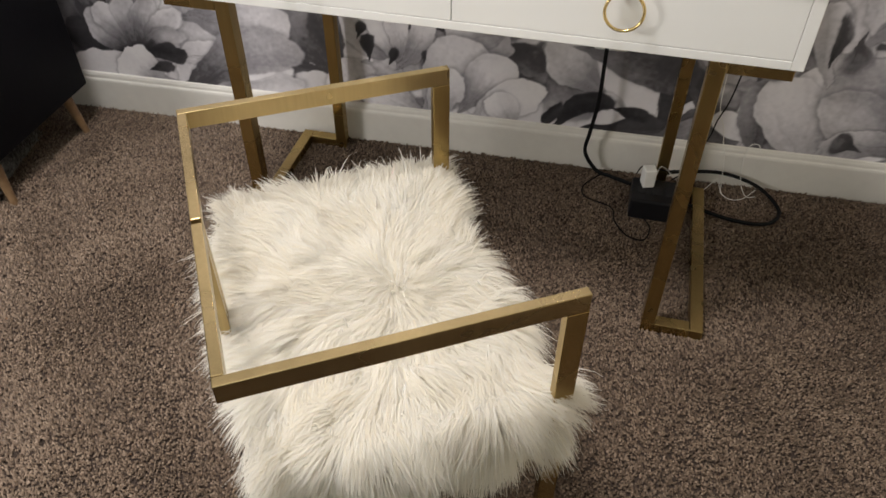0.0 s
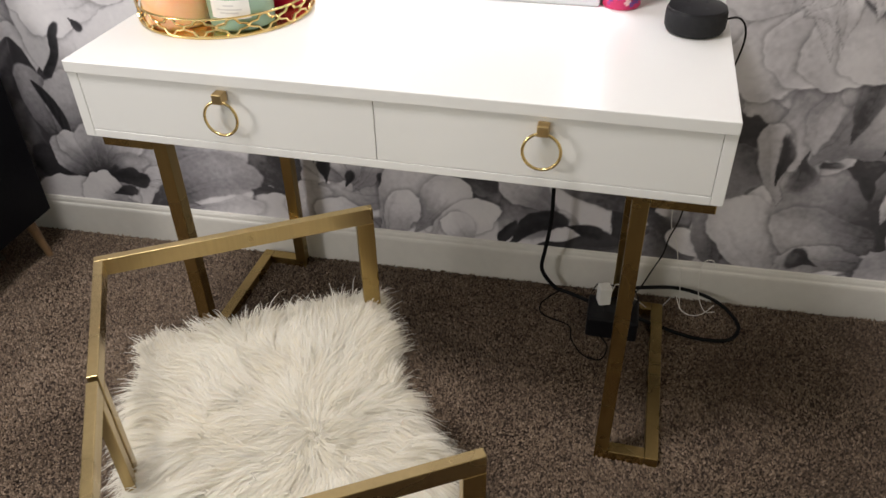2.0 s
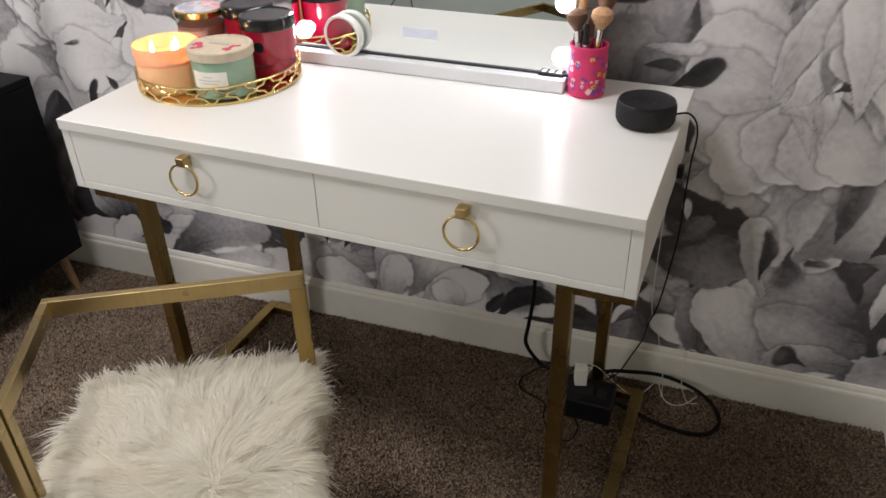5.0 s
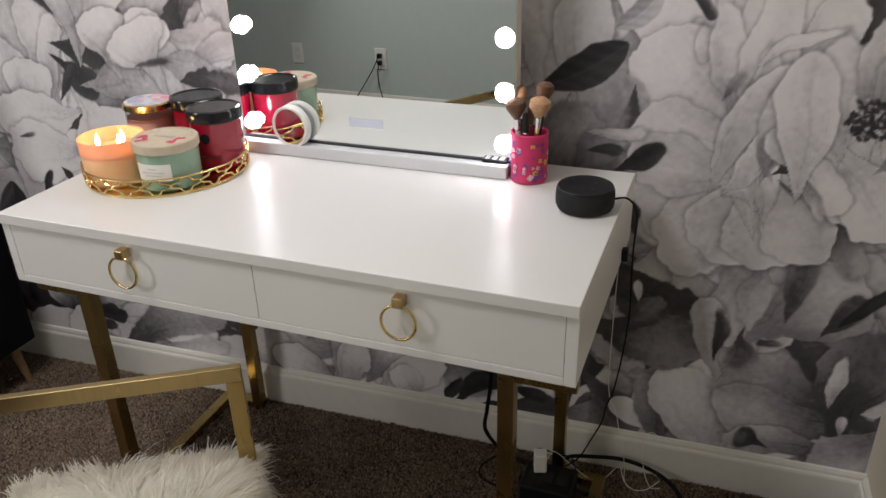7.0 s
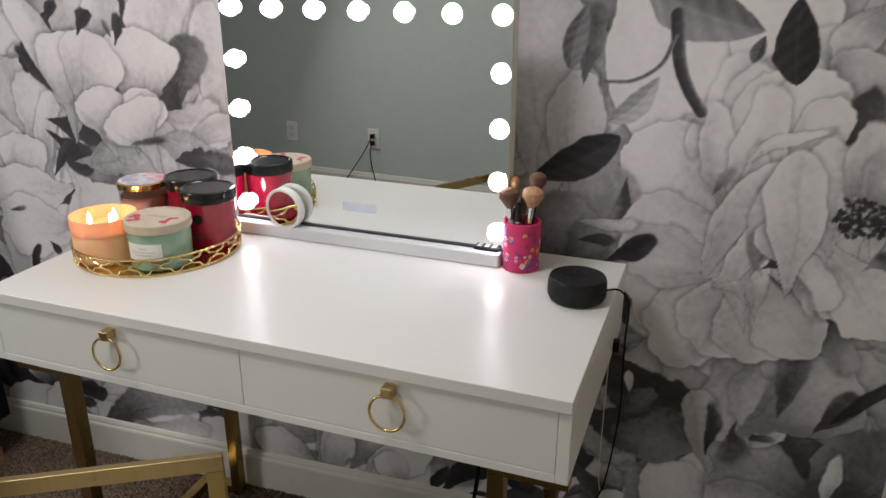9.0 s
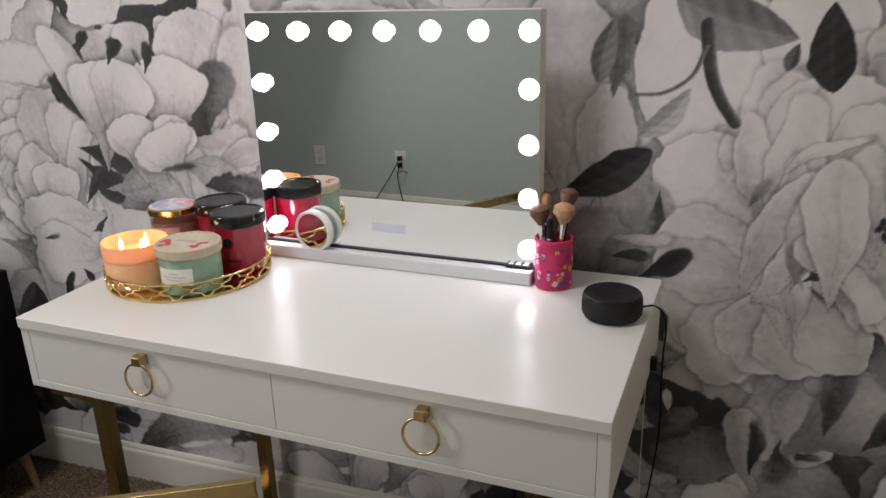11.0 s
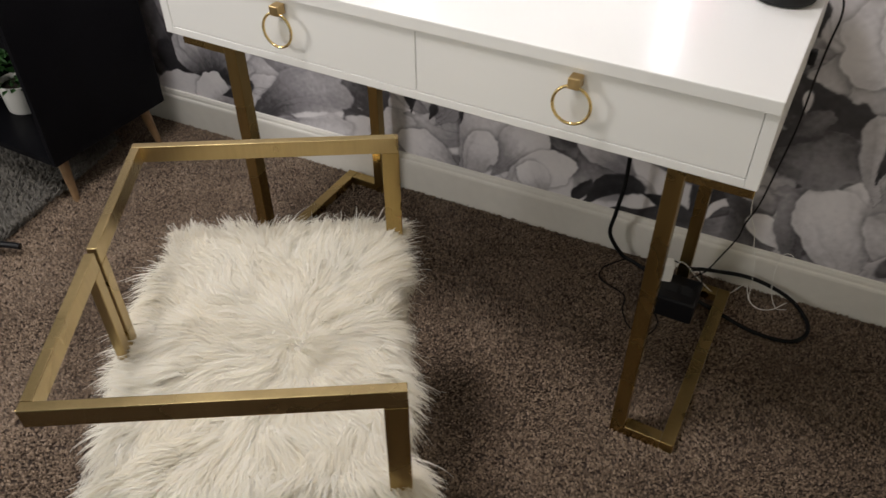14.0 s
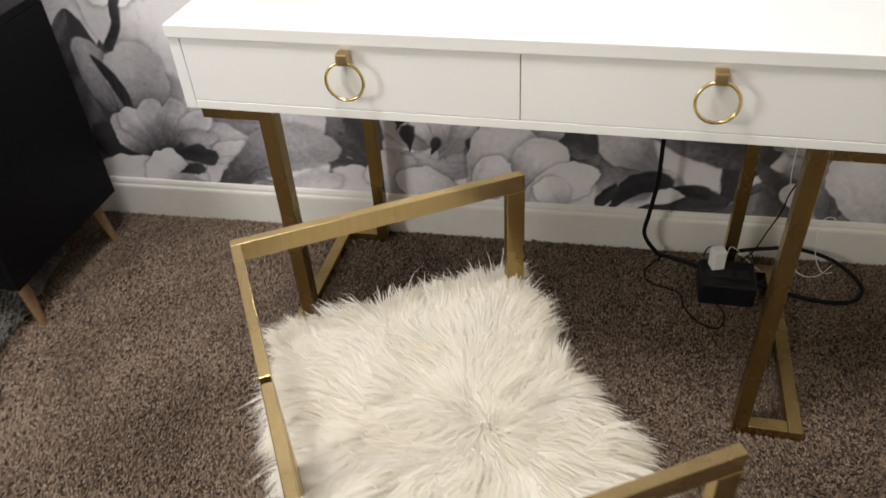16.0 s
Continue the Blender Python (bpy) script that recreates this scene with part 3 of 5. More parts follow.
ink.lobe(-0.258, 0.250, -0.260, 0.373, 0.025, 0.85, 0.48, ruffle=0.08)
ink.lobe(-0.237, 0.245, -0.180, 0.381, 0.039, 0.87, 0.48, ruffle=0.08)
ink.lobe(-0.354, 0.299, -0.345, 0.329, 0.014, 0.22, 0.08)
ink.lobe(-0.337, 0.241, -0.347, 0.300, 0.020, 0.08, 0.04, ruffle=0.12)
ink.lobe(-0.280, 0.232, -0.264, 0.276, 0.010, 0.09, 0.04, ruffle=0.10)
ink.lobe(-0.195, 0.242, -0.188, 0.270, 0.010, 0.09, 0.04, ruffle=0.10)
ink.lobe(-0.331, 0.105, -0.411, 0.217, 0.060, 0.75, 0.42, ruffle=0.04)
ink.lobe(-0.213, 0.095, -0.357, 0.159, 0.052, 0.79, 0.48, ruffle=0.04)
ink.lobe(-0.006, 0.294, 0.096, 0.261, 0.045, 0.24, 0.15, ruffle=0.03)
ink.lobe(-0.030, 0.231, -0.035, 0.355, 0.060, 0.65, 0.40)
ink.lobe(0.005, 0.338, -0.140, 0.329, 0.043, 0.75, 0.48)
ink.lobe(-0.168, 0.118, -0.060, 0.314, 0.089, 0.75, 0.50, ruffle=0.02)
ink.lobe(-0.082, 0.146, 0.015, 0.274, 0.063, 0.77, 0.48, ruffle=0.02)
ink.lobe(-0.183, 0.099, -0.112, 0.221, 0.042, 0.79, 0.54, ruffle=0.04)
ink.lobe(-0.080, 0.071, 0.100, 0.217, 0.050, 0.88, 0.60, ruffle=0.05)
ink.lobe(0.020, 0.093, -0.013, 0.179, 0.044, 0.85, 0.58, ruffle=0.05)
ink.lobe(0.227, 0.217, 0.096, 0.334, 0.055, 0.71, 0.46)
ink.lobe(0.215, 0.305, 0.447, 0.275, 0.056, 0.26, 0.38, ruffle=0.02)
ink.lobe(0.298, 0.180, 0.242, 0.204, 0.015, 0.79, 0.58)
ink.lobe(0.137, 0.118, 0.276, 0.193, 0.027, 0.07, 0.04, ruffle=0.04, bend=0.15)
ink.lobe(0.163, 0.071, 0.395, 0.153, 0.033, 0.15, 0.07, ruffle=0.05)
ink.lobe(0.111, 0.098, 0.139, 0.167, 0.016, 0.08, 0.04, ruffle=0.10)
ink.lobe(0.273, 0.169, 0.342, 0.154, 0.020, 0.08, 0.04, ruffle=0.10)
ink.lobe(0.176, 0.081, 0.559, 0.120, 0.025, 0.30, 0.17, ruffle=0.03)
ink.lobe(0.380, 0.094, 0.552, 0.198, 0.032, 0.55, 0.32, ruffle=0.03)
ink.lobe(0.475, 0.203, 0.493, 0.094, 0.032, 0.79, 0.58)
ink.lobe(0.563, 0.104, 0.565, 0.245, 0.026, 0.85, 0.68)
ink.lobe(0.560, 0.331, 0.602, 0.107, 0.033, 0.27, 0.12, ruffle=0.04, bend=0.15)
ink.lobe(0.809, 0.059, 0.684, 0.332, 0.097, 0.79, 0.58, ruffle=0.02)
ink.lobe(0.828, 0.078, 0.820, 0.307, 0.059, 0.81, 0.54, ruffle=0.04)
ink.lobe(0.767, 0.069, 0.882, 0.136, 0.050, 0.69, 0.40, ruffle=0.06)
ink.lobe(0.771, 0.314, 0.686, 0.462, 0.057, 0.83, 0.58, ruffle=0.05)
# shadowed petals low beside the desk
ink.lobe(0.710, 0.178, 0.573, 0.276, 0.042, 0.36, 0.30, ruffle=0.03)
ink.lobe(0.458, 0.212, 0.550, 0.096, 0.066, 0.36, 0.26, ruffle=0.03)
ink.lobe(0.591, 0.132, 0.505, 0.191, 0.033, 0.85, 0.74, ruffle=0.02)
ink.lobe(0.613, 0.104, 0.555, 0.272, 0.035, 0.44, 0.30, ruffle=0.03)
ink.lobe(0.714, 0.098, 0.622, 0.302, 0.080, 0.75, 0.62, ruffle=0.04)
ink.lobe(0.752, 0.204, 0.705, 0.396, 0.024, 0.65, 0.50, ruffle=0.08)
ink.lobe(0.961, 0.226, 0.706, 0.299, 0.132, 0.59, 0.22, ruffle=0.04)
ink.lobe(0.954, 0.210, 0.707, 0.224, 0.066, 0.61, 0.30, ruffle=0.04)
ink.lobe(0.946, 0.296, 0.849, 0.438, 0.031, 0.26, 0.10, ruffle=0.04)
ink.lobe(0.965, 0.212, 0.994, 0.454, 0.073, 0.42, 0.14, ruffle=0.05)
ink.lobe(0.939, 0.265, 0.941, 0.385, 0.016, 0.79, 0.60, ruffle=0.03)
ink.lobe(0.969, 0.195, 0.969, 0.243, 0.011, 0.71, 0.50)
ink.lobe(0.937, 0.150, 0.760, 0.140, 0.048, 0.63, 0.36, ruffle=0.09)
ink.lobe(0.813, 0.141, 0.774, 0.155, 0.030, 0.30, 0.16)
ink.lobe(1.071, 0.210, 0.930, 0.091, 0.060, 0.63, 0.36, ruffle=0.08)
ink.lobe(0.788, 0.093, 0.901, 0.116, 0.008, 0.85, 0.70)
ink.lobe(0.758, 0.380, 0.834, 0.415, 0.026, 0.77, 0.66, ruffle=0.06)
ink.lobe(0.766, 0.388, 0.823, 0.396, 0.009, 0.30, 0.20)
# the large open bloom: its skirt
ink.lobe(0.619, 0.601, 0.578, 0.464, 0.072, 0.66, 0.51, ruffle=0.09)
ink.lobe(0.672, 0.609, 0.651, 0.458, 0.048, 0.66, 0.51, ruffle=0.10)
ink.lobe(0.697, 0.613, 0.685, 0.513, 0.035, 0.68, 0.53, ruffle=0.08)
ink.lobe(0.745, 0.609, 0.756, 0.365, 0.068, 0.68, 0.51, ruffle=0.10)
ink.lobe(0.775, 0.614, 0.821, 0.399, 0.067, 0.66, 0.51, ruffle=0.09)
ink.lobe(0.826, 0.573, 0.780, 0.540, 0.024, 0.58, 0.45)
ink.lobe(0.811, 0.430, 0.949, 0.561, 0.089, 0.68, 0.45, ruffle=0.05)
ink.lobe(0.824, 0.472, 0.849, 0.661, 0.027, 0.36, 0.27, ruffle=0.02)
ink.lobe(0.863, 0.680, 0.937, 0.566, 0.028, 0.54, 0.29, ruffle=0.02)
ink.lobe(0.901, 0.446, 0.950, 0.522, 0.028, 0.34, 0.23, ruffle=0.06)
ink.lobe(0.930, 0.458, 1.018, 0.559, 0.015, 0.13, 0.05, ruffle=0.01)
ink.lobe(0.505, 0.517, 0.576, 0.423, 0.057, 0.23, 0.13, ruffle=0.12)
ink.lobe(0.527, 0.454, 0.662, 0.460, 0.047, 0.22, 0.13, ruffle=0.14)
ink.lobe(0.491, 0.475, 0.516, 0.519, 0.023, 0.18, 0.11, ruffle=0.12)
ink.lobe(0.535, 0.456, 0.531, 0.502, 0.010, 0.82, 0.71, ruffle=0.05)
ink.lobe(0.481, 0.376, 0.679, 0.341, 0.077, 0.38, 0.20, ruffle=0.08)
ink.lobe(0.516, 0.383, 0.578, 0.464, 0.030, 0.31, 0.20, ruffle=0.10)
ink.lobe(0.702, 0.311, 0.669, 0.468, 0.034, 0.72, 0.61, ruffle=0.06)
ink.lobe(0.715, 0.356, 0.699, 0.454, 0.014, 0.29, 0.14, ruffle=0.08)
ink.lobe(0.752, 0.391, 0.751, 0.322, 0.027, 0.36, 0.25, ruffle=0.10)
# the large open bloom: lower petals
ink.lobe(0.671, 0.787, 0.482, 0.728, 0.064, 0.74, 0.65)
ink.lobe(0.672, 0.776, 0.529, 0.624, 0.084, 0.76, 0.67)
ink.lobe(0.695, 0.756, 0.594, 0.533, 0.081, 0.76, 0.67)
ink.lobe(0.724, 0.760, 0.678, 0.558, 0.078, 0.76, 0.69)
ink.lobe(0.749, 0.763, 0.767, 0.557, 0.075, 0.77, 0.69)
ink.lobe(0.776, 0.743, 0.839, 0.585, 0.065, 0.76, 0.67)
ink.lobe(0.933, 0.861, 0.835, 0.740, 0.047, 0.84, 0.65)
ink.lobe(0.904, 0.826, 0.864, 0.675, 0.064, 0.84, 0.69)
ink.lobe(0.864, 0.789, 0.989, 0.649, 0.073, 0.86, 0.69)
ink.lobe(0.798, 0.791, 0.888, 0.702, 0.040, 0.84, 0.69)
ink.lobe(0.728, 0.655, 0.689, 0.798, 0.030, 0.82, 0.69)
ink.lobe(0.752, 0.664, 0.744, 0.796, 0.022, 0.80, 0.65)
ink.lobe(0.712, 0.700, 0.656, 0.785, 0.031, 0.80, 0.67)
ink.lobe(0.763, 0.765, 0.785, 0.781, 0.014, 0.30, 0.15)
ink.lobe(0.766, 0.742, 0.805, 0.713, 0.004, 0.35, 0.30)
ink.lobe(0.934, 0.786, 0.957, 0.806, 0.016, 0.30, 0.50)
ink.lobe(0.808, 0.759, 0.855, 0.674, 0.010, 0.70, 0.49)
# the large open bloom: upper petals
ink.lobe(0.628, 0.893, 0.518, 1.284, 0.128, 0.88, 0.80, ruffle=0.02)
ink.lobe(0.759, 1.048, 0.714, 1.286, 0.087, 0.88, 0.80, ruffle=0.02)
ink.lobe(0.350, 0.878, 0.313, 1.282, 0.080, 0.72, 0.66, ruffle=0.03)
ink.lobe(0.389, 0.882, 0.396, 1.098, 0.058, 0.76, 0.66, ruffle=0.03)
ink.lobe(0.406, 1.101, 0.409, 1.222, 0.026, 0.38, 0.31, ruffle=0.02)
ink.lobe(0.889, 1.103, 0.792, 1.181, 0.041, 0.68, 0.46)
ink.lobe(0.879, 1.219, 0.815, 1.137, 0.037, 0.72, 0.51)
ink.lobe(0.919, 1.011, 0.824, 1.155, 0.049, 0.66, 0.40)
ink.lobe(0.847, 0.997, 0.891, 1.089, 0.028, 0.27, 0.16)
ink.lobe(0.661, 0.907, 0.661, 1.144, 0.038, 0.78, 0.60)
ink.lobe(0.703, 1.084, 0.734, 1.138, 0.024, 0.68, 0.56)
ink.lobe(0.672, 0.892, 0.702, 1.130, 0.043, 0.80, 0.62)
ink.lobe(0.687, 0.894, 0.743, 1.124, 0.050, 0.82, 0.61)
ink.lobe(0.733, 0.976, 0.826, 1.120, 0.051, 0.82, 0.64)
ink.lobe(0.758, 0.963, 0.851, 1.068, 0.049, 0.84, 0.66)
ink.lobe(0.661, 0.869, 0.596, 1.040, 0.041, 0.74, 0.58)
ink.lobe(0.688, 0.812, 0.516, 1.000, 0.097, 0.78, 0.68)
ink.lobe(0.626, 0.989, 0.592, 0.986, 0.031, 0.72, 0.62)
ink.lobe(0.683, 0.850, 0.633, 1.050, 0.029, 0.76, 0.61)
ink.lobe(0.448, 0.807, 0.455, 0.933, 0.059, 0.58, 0.46)
ink.lobe(0.495, 0.892, 0.481, 0.811, 0.016, 0.36, 0.20)
ink.lobe(0.700, 0.791, 0.490, 0.829, 0.073, 0.76, 0.64)
ink.lobe(0.695, 0.756, 0.484, 0.765, 0.058, 0.72, 0.62)
ink.lobe(0.704, 0.836, 0.725, 1.104, 0.043, 0.82, 0.62, ruffle=0.03)
ink.lobe(0.692, 0.856, 0.731, 0.986, 0.020, 0.72, 0.52)
ink.lobe(0.857, 0.831, 0.828, 1.009, 0.036, 0.80, 0.64)
ink.lobe(0.885, 0.882, 0.887, 1.044, 0.035, 0.78, 0.48)
ink.lobe(0.919, 0.870, 0.923, 1.001, 0.027, 0.66, 0.46)
ink.lobe(0.656, 0.739, 0.761, 0.963, 0.034, 0.80, 0.62, ruffle=0.03, bend=0.06)
ink.lobe(0.684, 0.720, 0.733, 0.839, 0.026, 0.78, 0.66)
ink.lobe(0.734, 0.761, 0.757, 0.927, 0.027, 0.72, 0.58)
ink.lobe(0.744, 0.762, 0.744, 0.829, 0.017, 0.58, 0.46)
ink.lobe(0.780, 0.783, 0.733, 0.839, 0.020, 0.76, 0.61)
ink.lobe(0.798, 0.758, 0.782, 0.982, 0.052, 0.83, 0.72, ruffle=0.01)
ink.lobe(0.709, 0.946, 0.825, 1.021, 0.013, 0.86, 0.72, ruffle=0.03, bend=0.12)
ink.lobe(0.657, 0.896, 0.681, 0.941, 0.008, 0.56, 0.42)
# petals behind the brush cup, the wall's shade there painted into their grey
ink.lobe(0.330, 0.709, 0.411, 0.867, 0.061, 0.44, 0.28, ruffle=0.04)
ink.lobe(0.388, 0.716, 0.459, 0.809, 0.039, 0.40, 0.24, ruffle=0.06)
ink.lobe(0.423, 0.775, 0.489, 0.775, 0.011, 0.16, 0.10, ruffle=0.10)
ink.lobe(0.416, 0.804, 0.523, 0.816, 0.015, 0.70, 0.55, ruffle=0.06)
ink.lobe(0.481, 0.744, 0.557, 0.792, 0.021, 0.10, 0.06, ruffle=0.03)
ink.lobe(0.477, 0.728, 0.509, 0.732, 0.012, 0.50, 0.40)
for k in range(110):
    a, q = rnd.uniform(0, 6.28), 0.036 * math.sqrt(rnd.random())
    x, z, w = 0.902 + 1.2 * q * math.cos(a), 0.869 + q * math.sin(a), rnd.uniform(0, 6.28)
    ink.lobe(x, z, x + 0.013 * math.cos(w), z + 0.013 * math.sin(w), rnd.uniform(0.0025, 0.004), rnd.choice((0.02, 0.05, 0.1, 0.6)), 0.03, cast=0.1)
# open sky with stem, buds and leaves
ink.leaf(0.760, 1.095, 0.746, 1.240, 0.036, 0.06, 0.02, 0.02)
ink.leaf(0.475, 0.985, 0.310, 0.893, 0.036, 0.14, 0.05, 0.05)
ink.leaf(0.50, 1.250, 0.70, 1.182, 0.050, 0.34, 0.50, -0.05)
ink.leaf(0.373, 1.105, 0.399, 1.22, 0.022, 0.30, 0.45, 0.03)
ink.leaf(0.45, 1.01, 0.535, 1.10, 0.022, 0.5, 0.62, -0.1)
ink.leaf(0.685, 1.13, 0.70, 1.175, 0.012, 0.3, 0.2, 0.0)
ink.stem(((0.555, 1.205), (0.565, 1.13), (0.585, 1.08), (0.612, 1.04)), 0.012, 0.010, 0.45, 0.08)
ink.stem(((0.555, 1.17), (0.535, 1.12), (0.49, 1.09), (0.44, 1.085)), 0.004, 0.003, 0.5, 0.25)



class FarPrint(Print):
    """The rest of the print, over the whole wall, coarser where nobody comes near."""

    X0, X1, Z0, Z1, STEP, LIFT = -3.09, 1.036, 0.10, 2.44, 0.012, 0.0004


far_ink = FarPrint()
for k in range(26):
    far_ink.peony(rnd.uniform(-3.0, 1.0), rnd.uniform(0.2, 2.3), rnd.uniform(0.20, 0.32), rnd.uniform(0, 360), 4, rnd.uniform(0.66, 0.84), rnd.uniform(0.3, 0.5))
for k in range(24):
    x, z, a = rnd.uniform(-3.0, 1.0), rnd.uniform(0.2, 2.3), rnd.uniform(0, 6.28)
    far_ink.leaf(x, z, x + 0.2 * math.cos(a), z + 0.2 * math.sin(a), 0.05, 0.3, 0.1)
far_ob = new("mural_print", far_ink.build())
far_ob.parent = wall_back
tagged(far_ob, "greyscale peonies over the rest of the wall")
even = wall_back.data.attributes.new("ink", "FLOAT", "POINT")
even.data.foreach_set("value", [0.72] * len(wall_back.data.vertices))
print_ob = new("mural_print", ink.build())
print_ob.parent = wall_back
tagged(print_ob, "greyscale peonies and leaves printed on the paper")


# ---------------------------------------------------------------- vanity desk
HW, DEEP, TOP, UNDER = 0.514, 0.508, 0.76, 0.625
desk = thing("vanity_desk", 0, 0, 0, 0, "white lacquered two-drawer vanity desk on brushed gold legs", "desk")
part("top_panel", box(-HW, HW, -0.004, DEEP, TOP - 0.020, TOP, 0.0015), LACQUER, desk)
part("side_panel", box(-HW, -HW + 0.018, 0, DEEP, UNDER, TOP - 0.0202, 0.001), LACQUER, desk)
part("side_panel", box(HW - 0.018, HW, 0, DEEP, UNDER, TOP - 0.0202, 0.001), LACQUER, desk)
part("bottom_panel", box(-HW + 0.0182, HW - 0.0182, 0, DEEP, UNDER, UNDER + 0.014, 0.001), LACQUER, desk)
part("back_panel", box(-HW + 0.0182, HW - 0.0182, DEEP - 0.01, DEEP - 0.001, UNDER + 0.0142, TOP - 0.0202), LACQUER, desk)
part("divider", box(-0.008, 0.008, 0.02, DEEP - 0.0102, UNDER + 0.0142, TOP - 0.0202), LACQUER, desk)
for sgn in (-1, 1):
    x0, x1 = (0.0006, HW - 0.0187) if sgn > 0 else (-HW + 0.0187, -0.0006)
    drawer = part("drawer", box(x0, x1, 0.0005, 0.018, UNDER + 0.0148, TOP - 0.0210, 0.0008), LACQUER, desk)
    kx = 0.2535 if sgn > 0 else -0.2445
    part("knob", box(kx - 0.0085, kx + 0.0085, -0.019, 0.0003, 0.7165, 0.7330, 0.0015), gold_material("knob_gold", (0.60, 0.44, 0.22), 0.36) if sgn < 0 else bpy.data.materials["knob_gold"], drawer, "square brushed gold knob")
    ring_r = 0.0275
    ring = [Vector((kx + ring_r * math.cos(a), -0.0145 - 0.002 * (1 - math.sin(a)), 0.7200 - ring_r + ring_r * math.sin(a))) for a in (2 * math.pi * i / 48 for i in range(48))]
    part("ring_pull", tube(ring, 0.0023, 10, closed=True), BRASS, drawer, "round brass ring pull", True)


def bar(x0, x1, y0, y1, z0, z1, bm=None):
    return box(min(x0, x1), max(x0, x1), y0, y1, z0, z1, 0.0015, 2, bm)


for sgn in (-1, 1):
    o, i = sgn * 0.511, sgn * 0.390
    w = 0.026
    leg = part("leg_frame", bar(o, o - sgn * w, 0.030, 0.500, 0.0, 0.024), GOLD, desk, "brushed gold steel leg frame")
    for y0 in (0.030, 0.500 - w):
        part("foot_bar", bar(o - sgn * (w + 0.0003), i + sgn * (w + 0.0003), y0, y0 + w, 0.0, 0.024), GOLD, leg)
        part("top_bar", bar(o, i + sgn * (w + 0.0003), y0, y0 + w, UNDER - 0.034, UNDER - 0.0003), GOLD, leg)
        part("post", bar(i, i + sgn * w, y0, y0 + w, 0.0, UNDER - 0.0003), GOLD, leg)


# ---------------------------------------------------------------- armchair with sheepskin
chair = thing("armchair", -0.022, -0.3895, 0, 31.9, "open gold-framed armchair with a white shaggy sheepskin seat", "chair")
CX, CY, ARM = 0.194, 0.243, 0.612
T, D = 0.0125, 0.026
for s in (1, -1):
    def yy(a, b):
        return (min(a * s, b * s), max(a * s, b * s))
    part("arm_rail", box(-CX, CX - 0.0003, *yy(CY, CY - T), ARM - D, ARM, 0.001), GOLD_LIGHT, chair)
    part("back_rail", box(-CX, -CX + T, *yy(CY - T - 0.0003, 0.004), ARM - D, ARM, 0.001), GOLD_LIGHT, chair)
    part("front_post", box(CX - D, CX, *yy(CY, CY - T), 0, ARM - D - 0.0003, 0.001), GOLD, chair)
    part("back_post", box(-CX, -CX + T, *yy(0.004, 0.004 + 0.020), 0, ARM - D - 0.0003, 0.001), GOLD_LIGHT, chair)
    part("seat_rail", box(-CX + T, CX - D, *yy(CY, CY - T), 0.30, 0.325, 0.001), GOLD, chair)
part("front_rail", box(CX - T, CX, -CY + T, CY - T, 0.30, 0.325, 0.001), GOLD, chair)

SX0, SX1, SY, SZ = -0.160, 0.157, 0.230, 0.428


def pinch(x, y):
    """How far the front edge reaches out towards its two corners."""
    return 0.020 * np.clip(np.abs(y) / SY, 0, 1.1) ** 2 * np.clip(x / SX1, 0, 1)


def cushion_mesh():
    bm = box(SX0, SX1, -SY, SY, 0.3252, SZ, 0.040, 5)
    for v in bm.verts:
        v.co.x += pinch(v.co.x, v.co.y)
    return bm


seat = part("seat_cushion", cushion_mesh(), FUR_SKIN, chair, "cushion under long white wool", True)


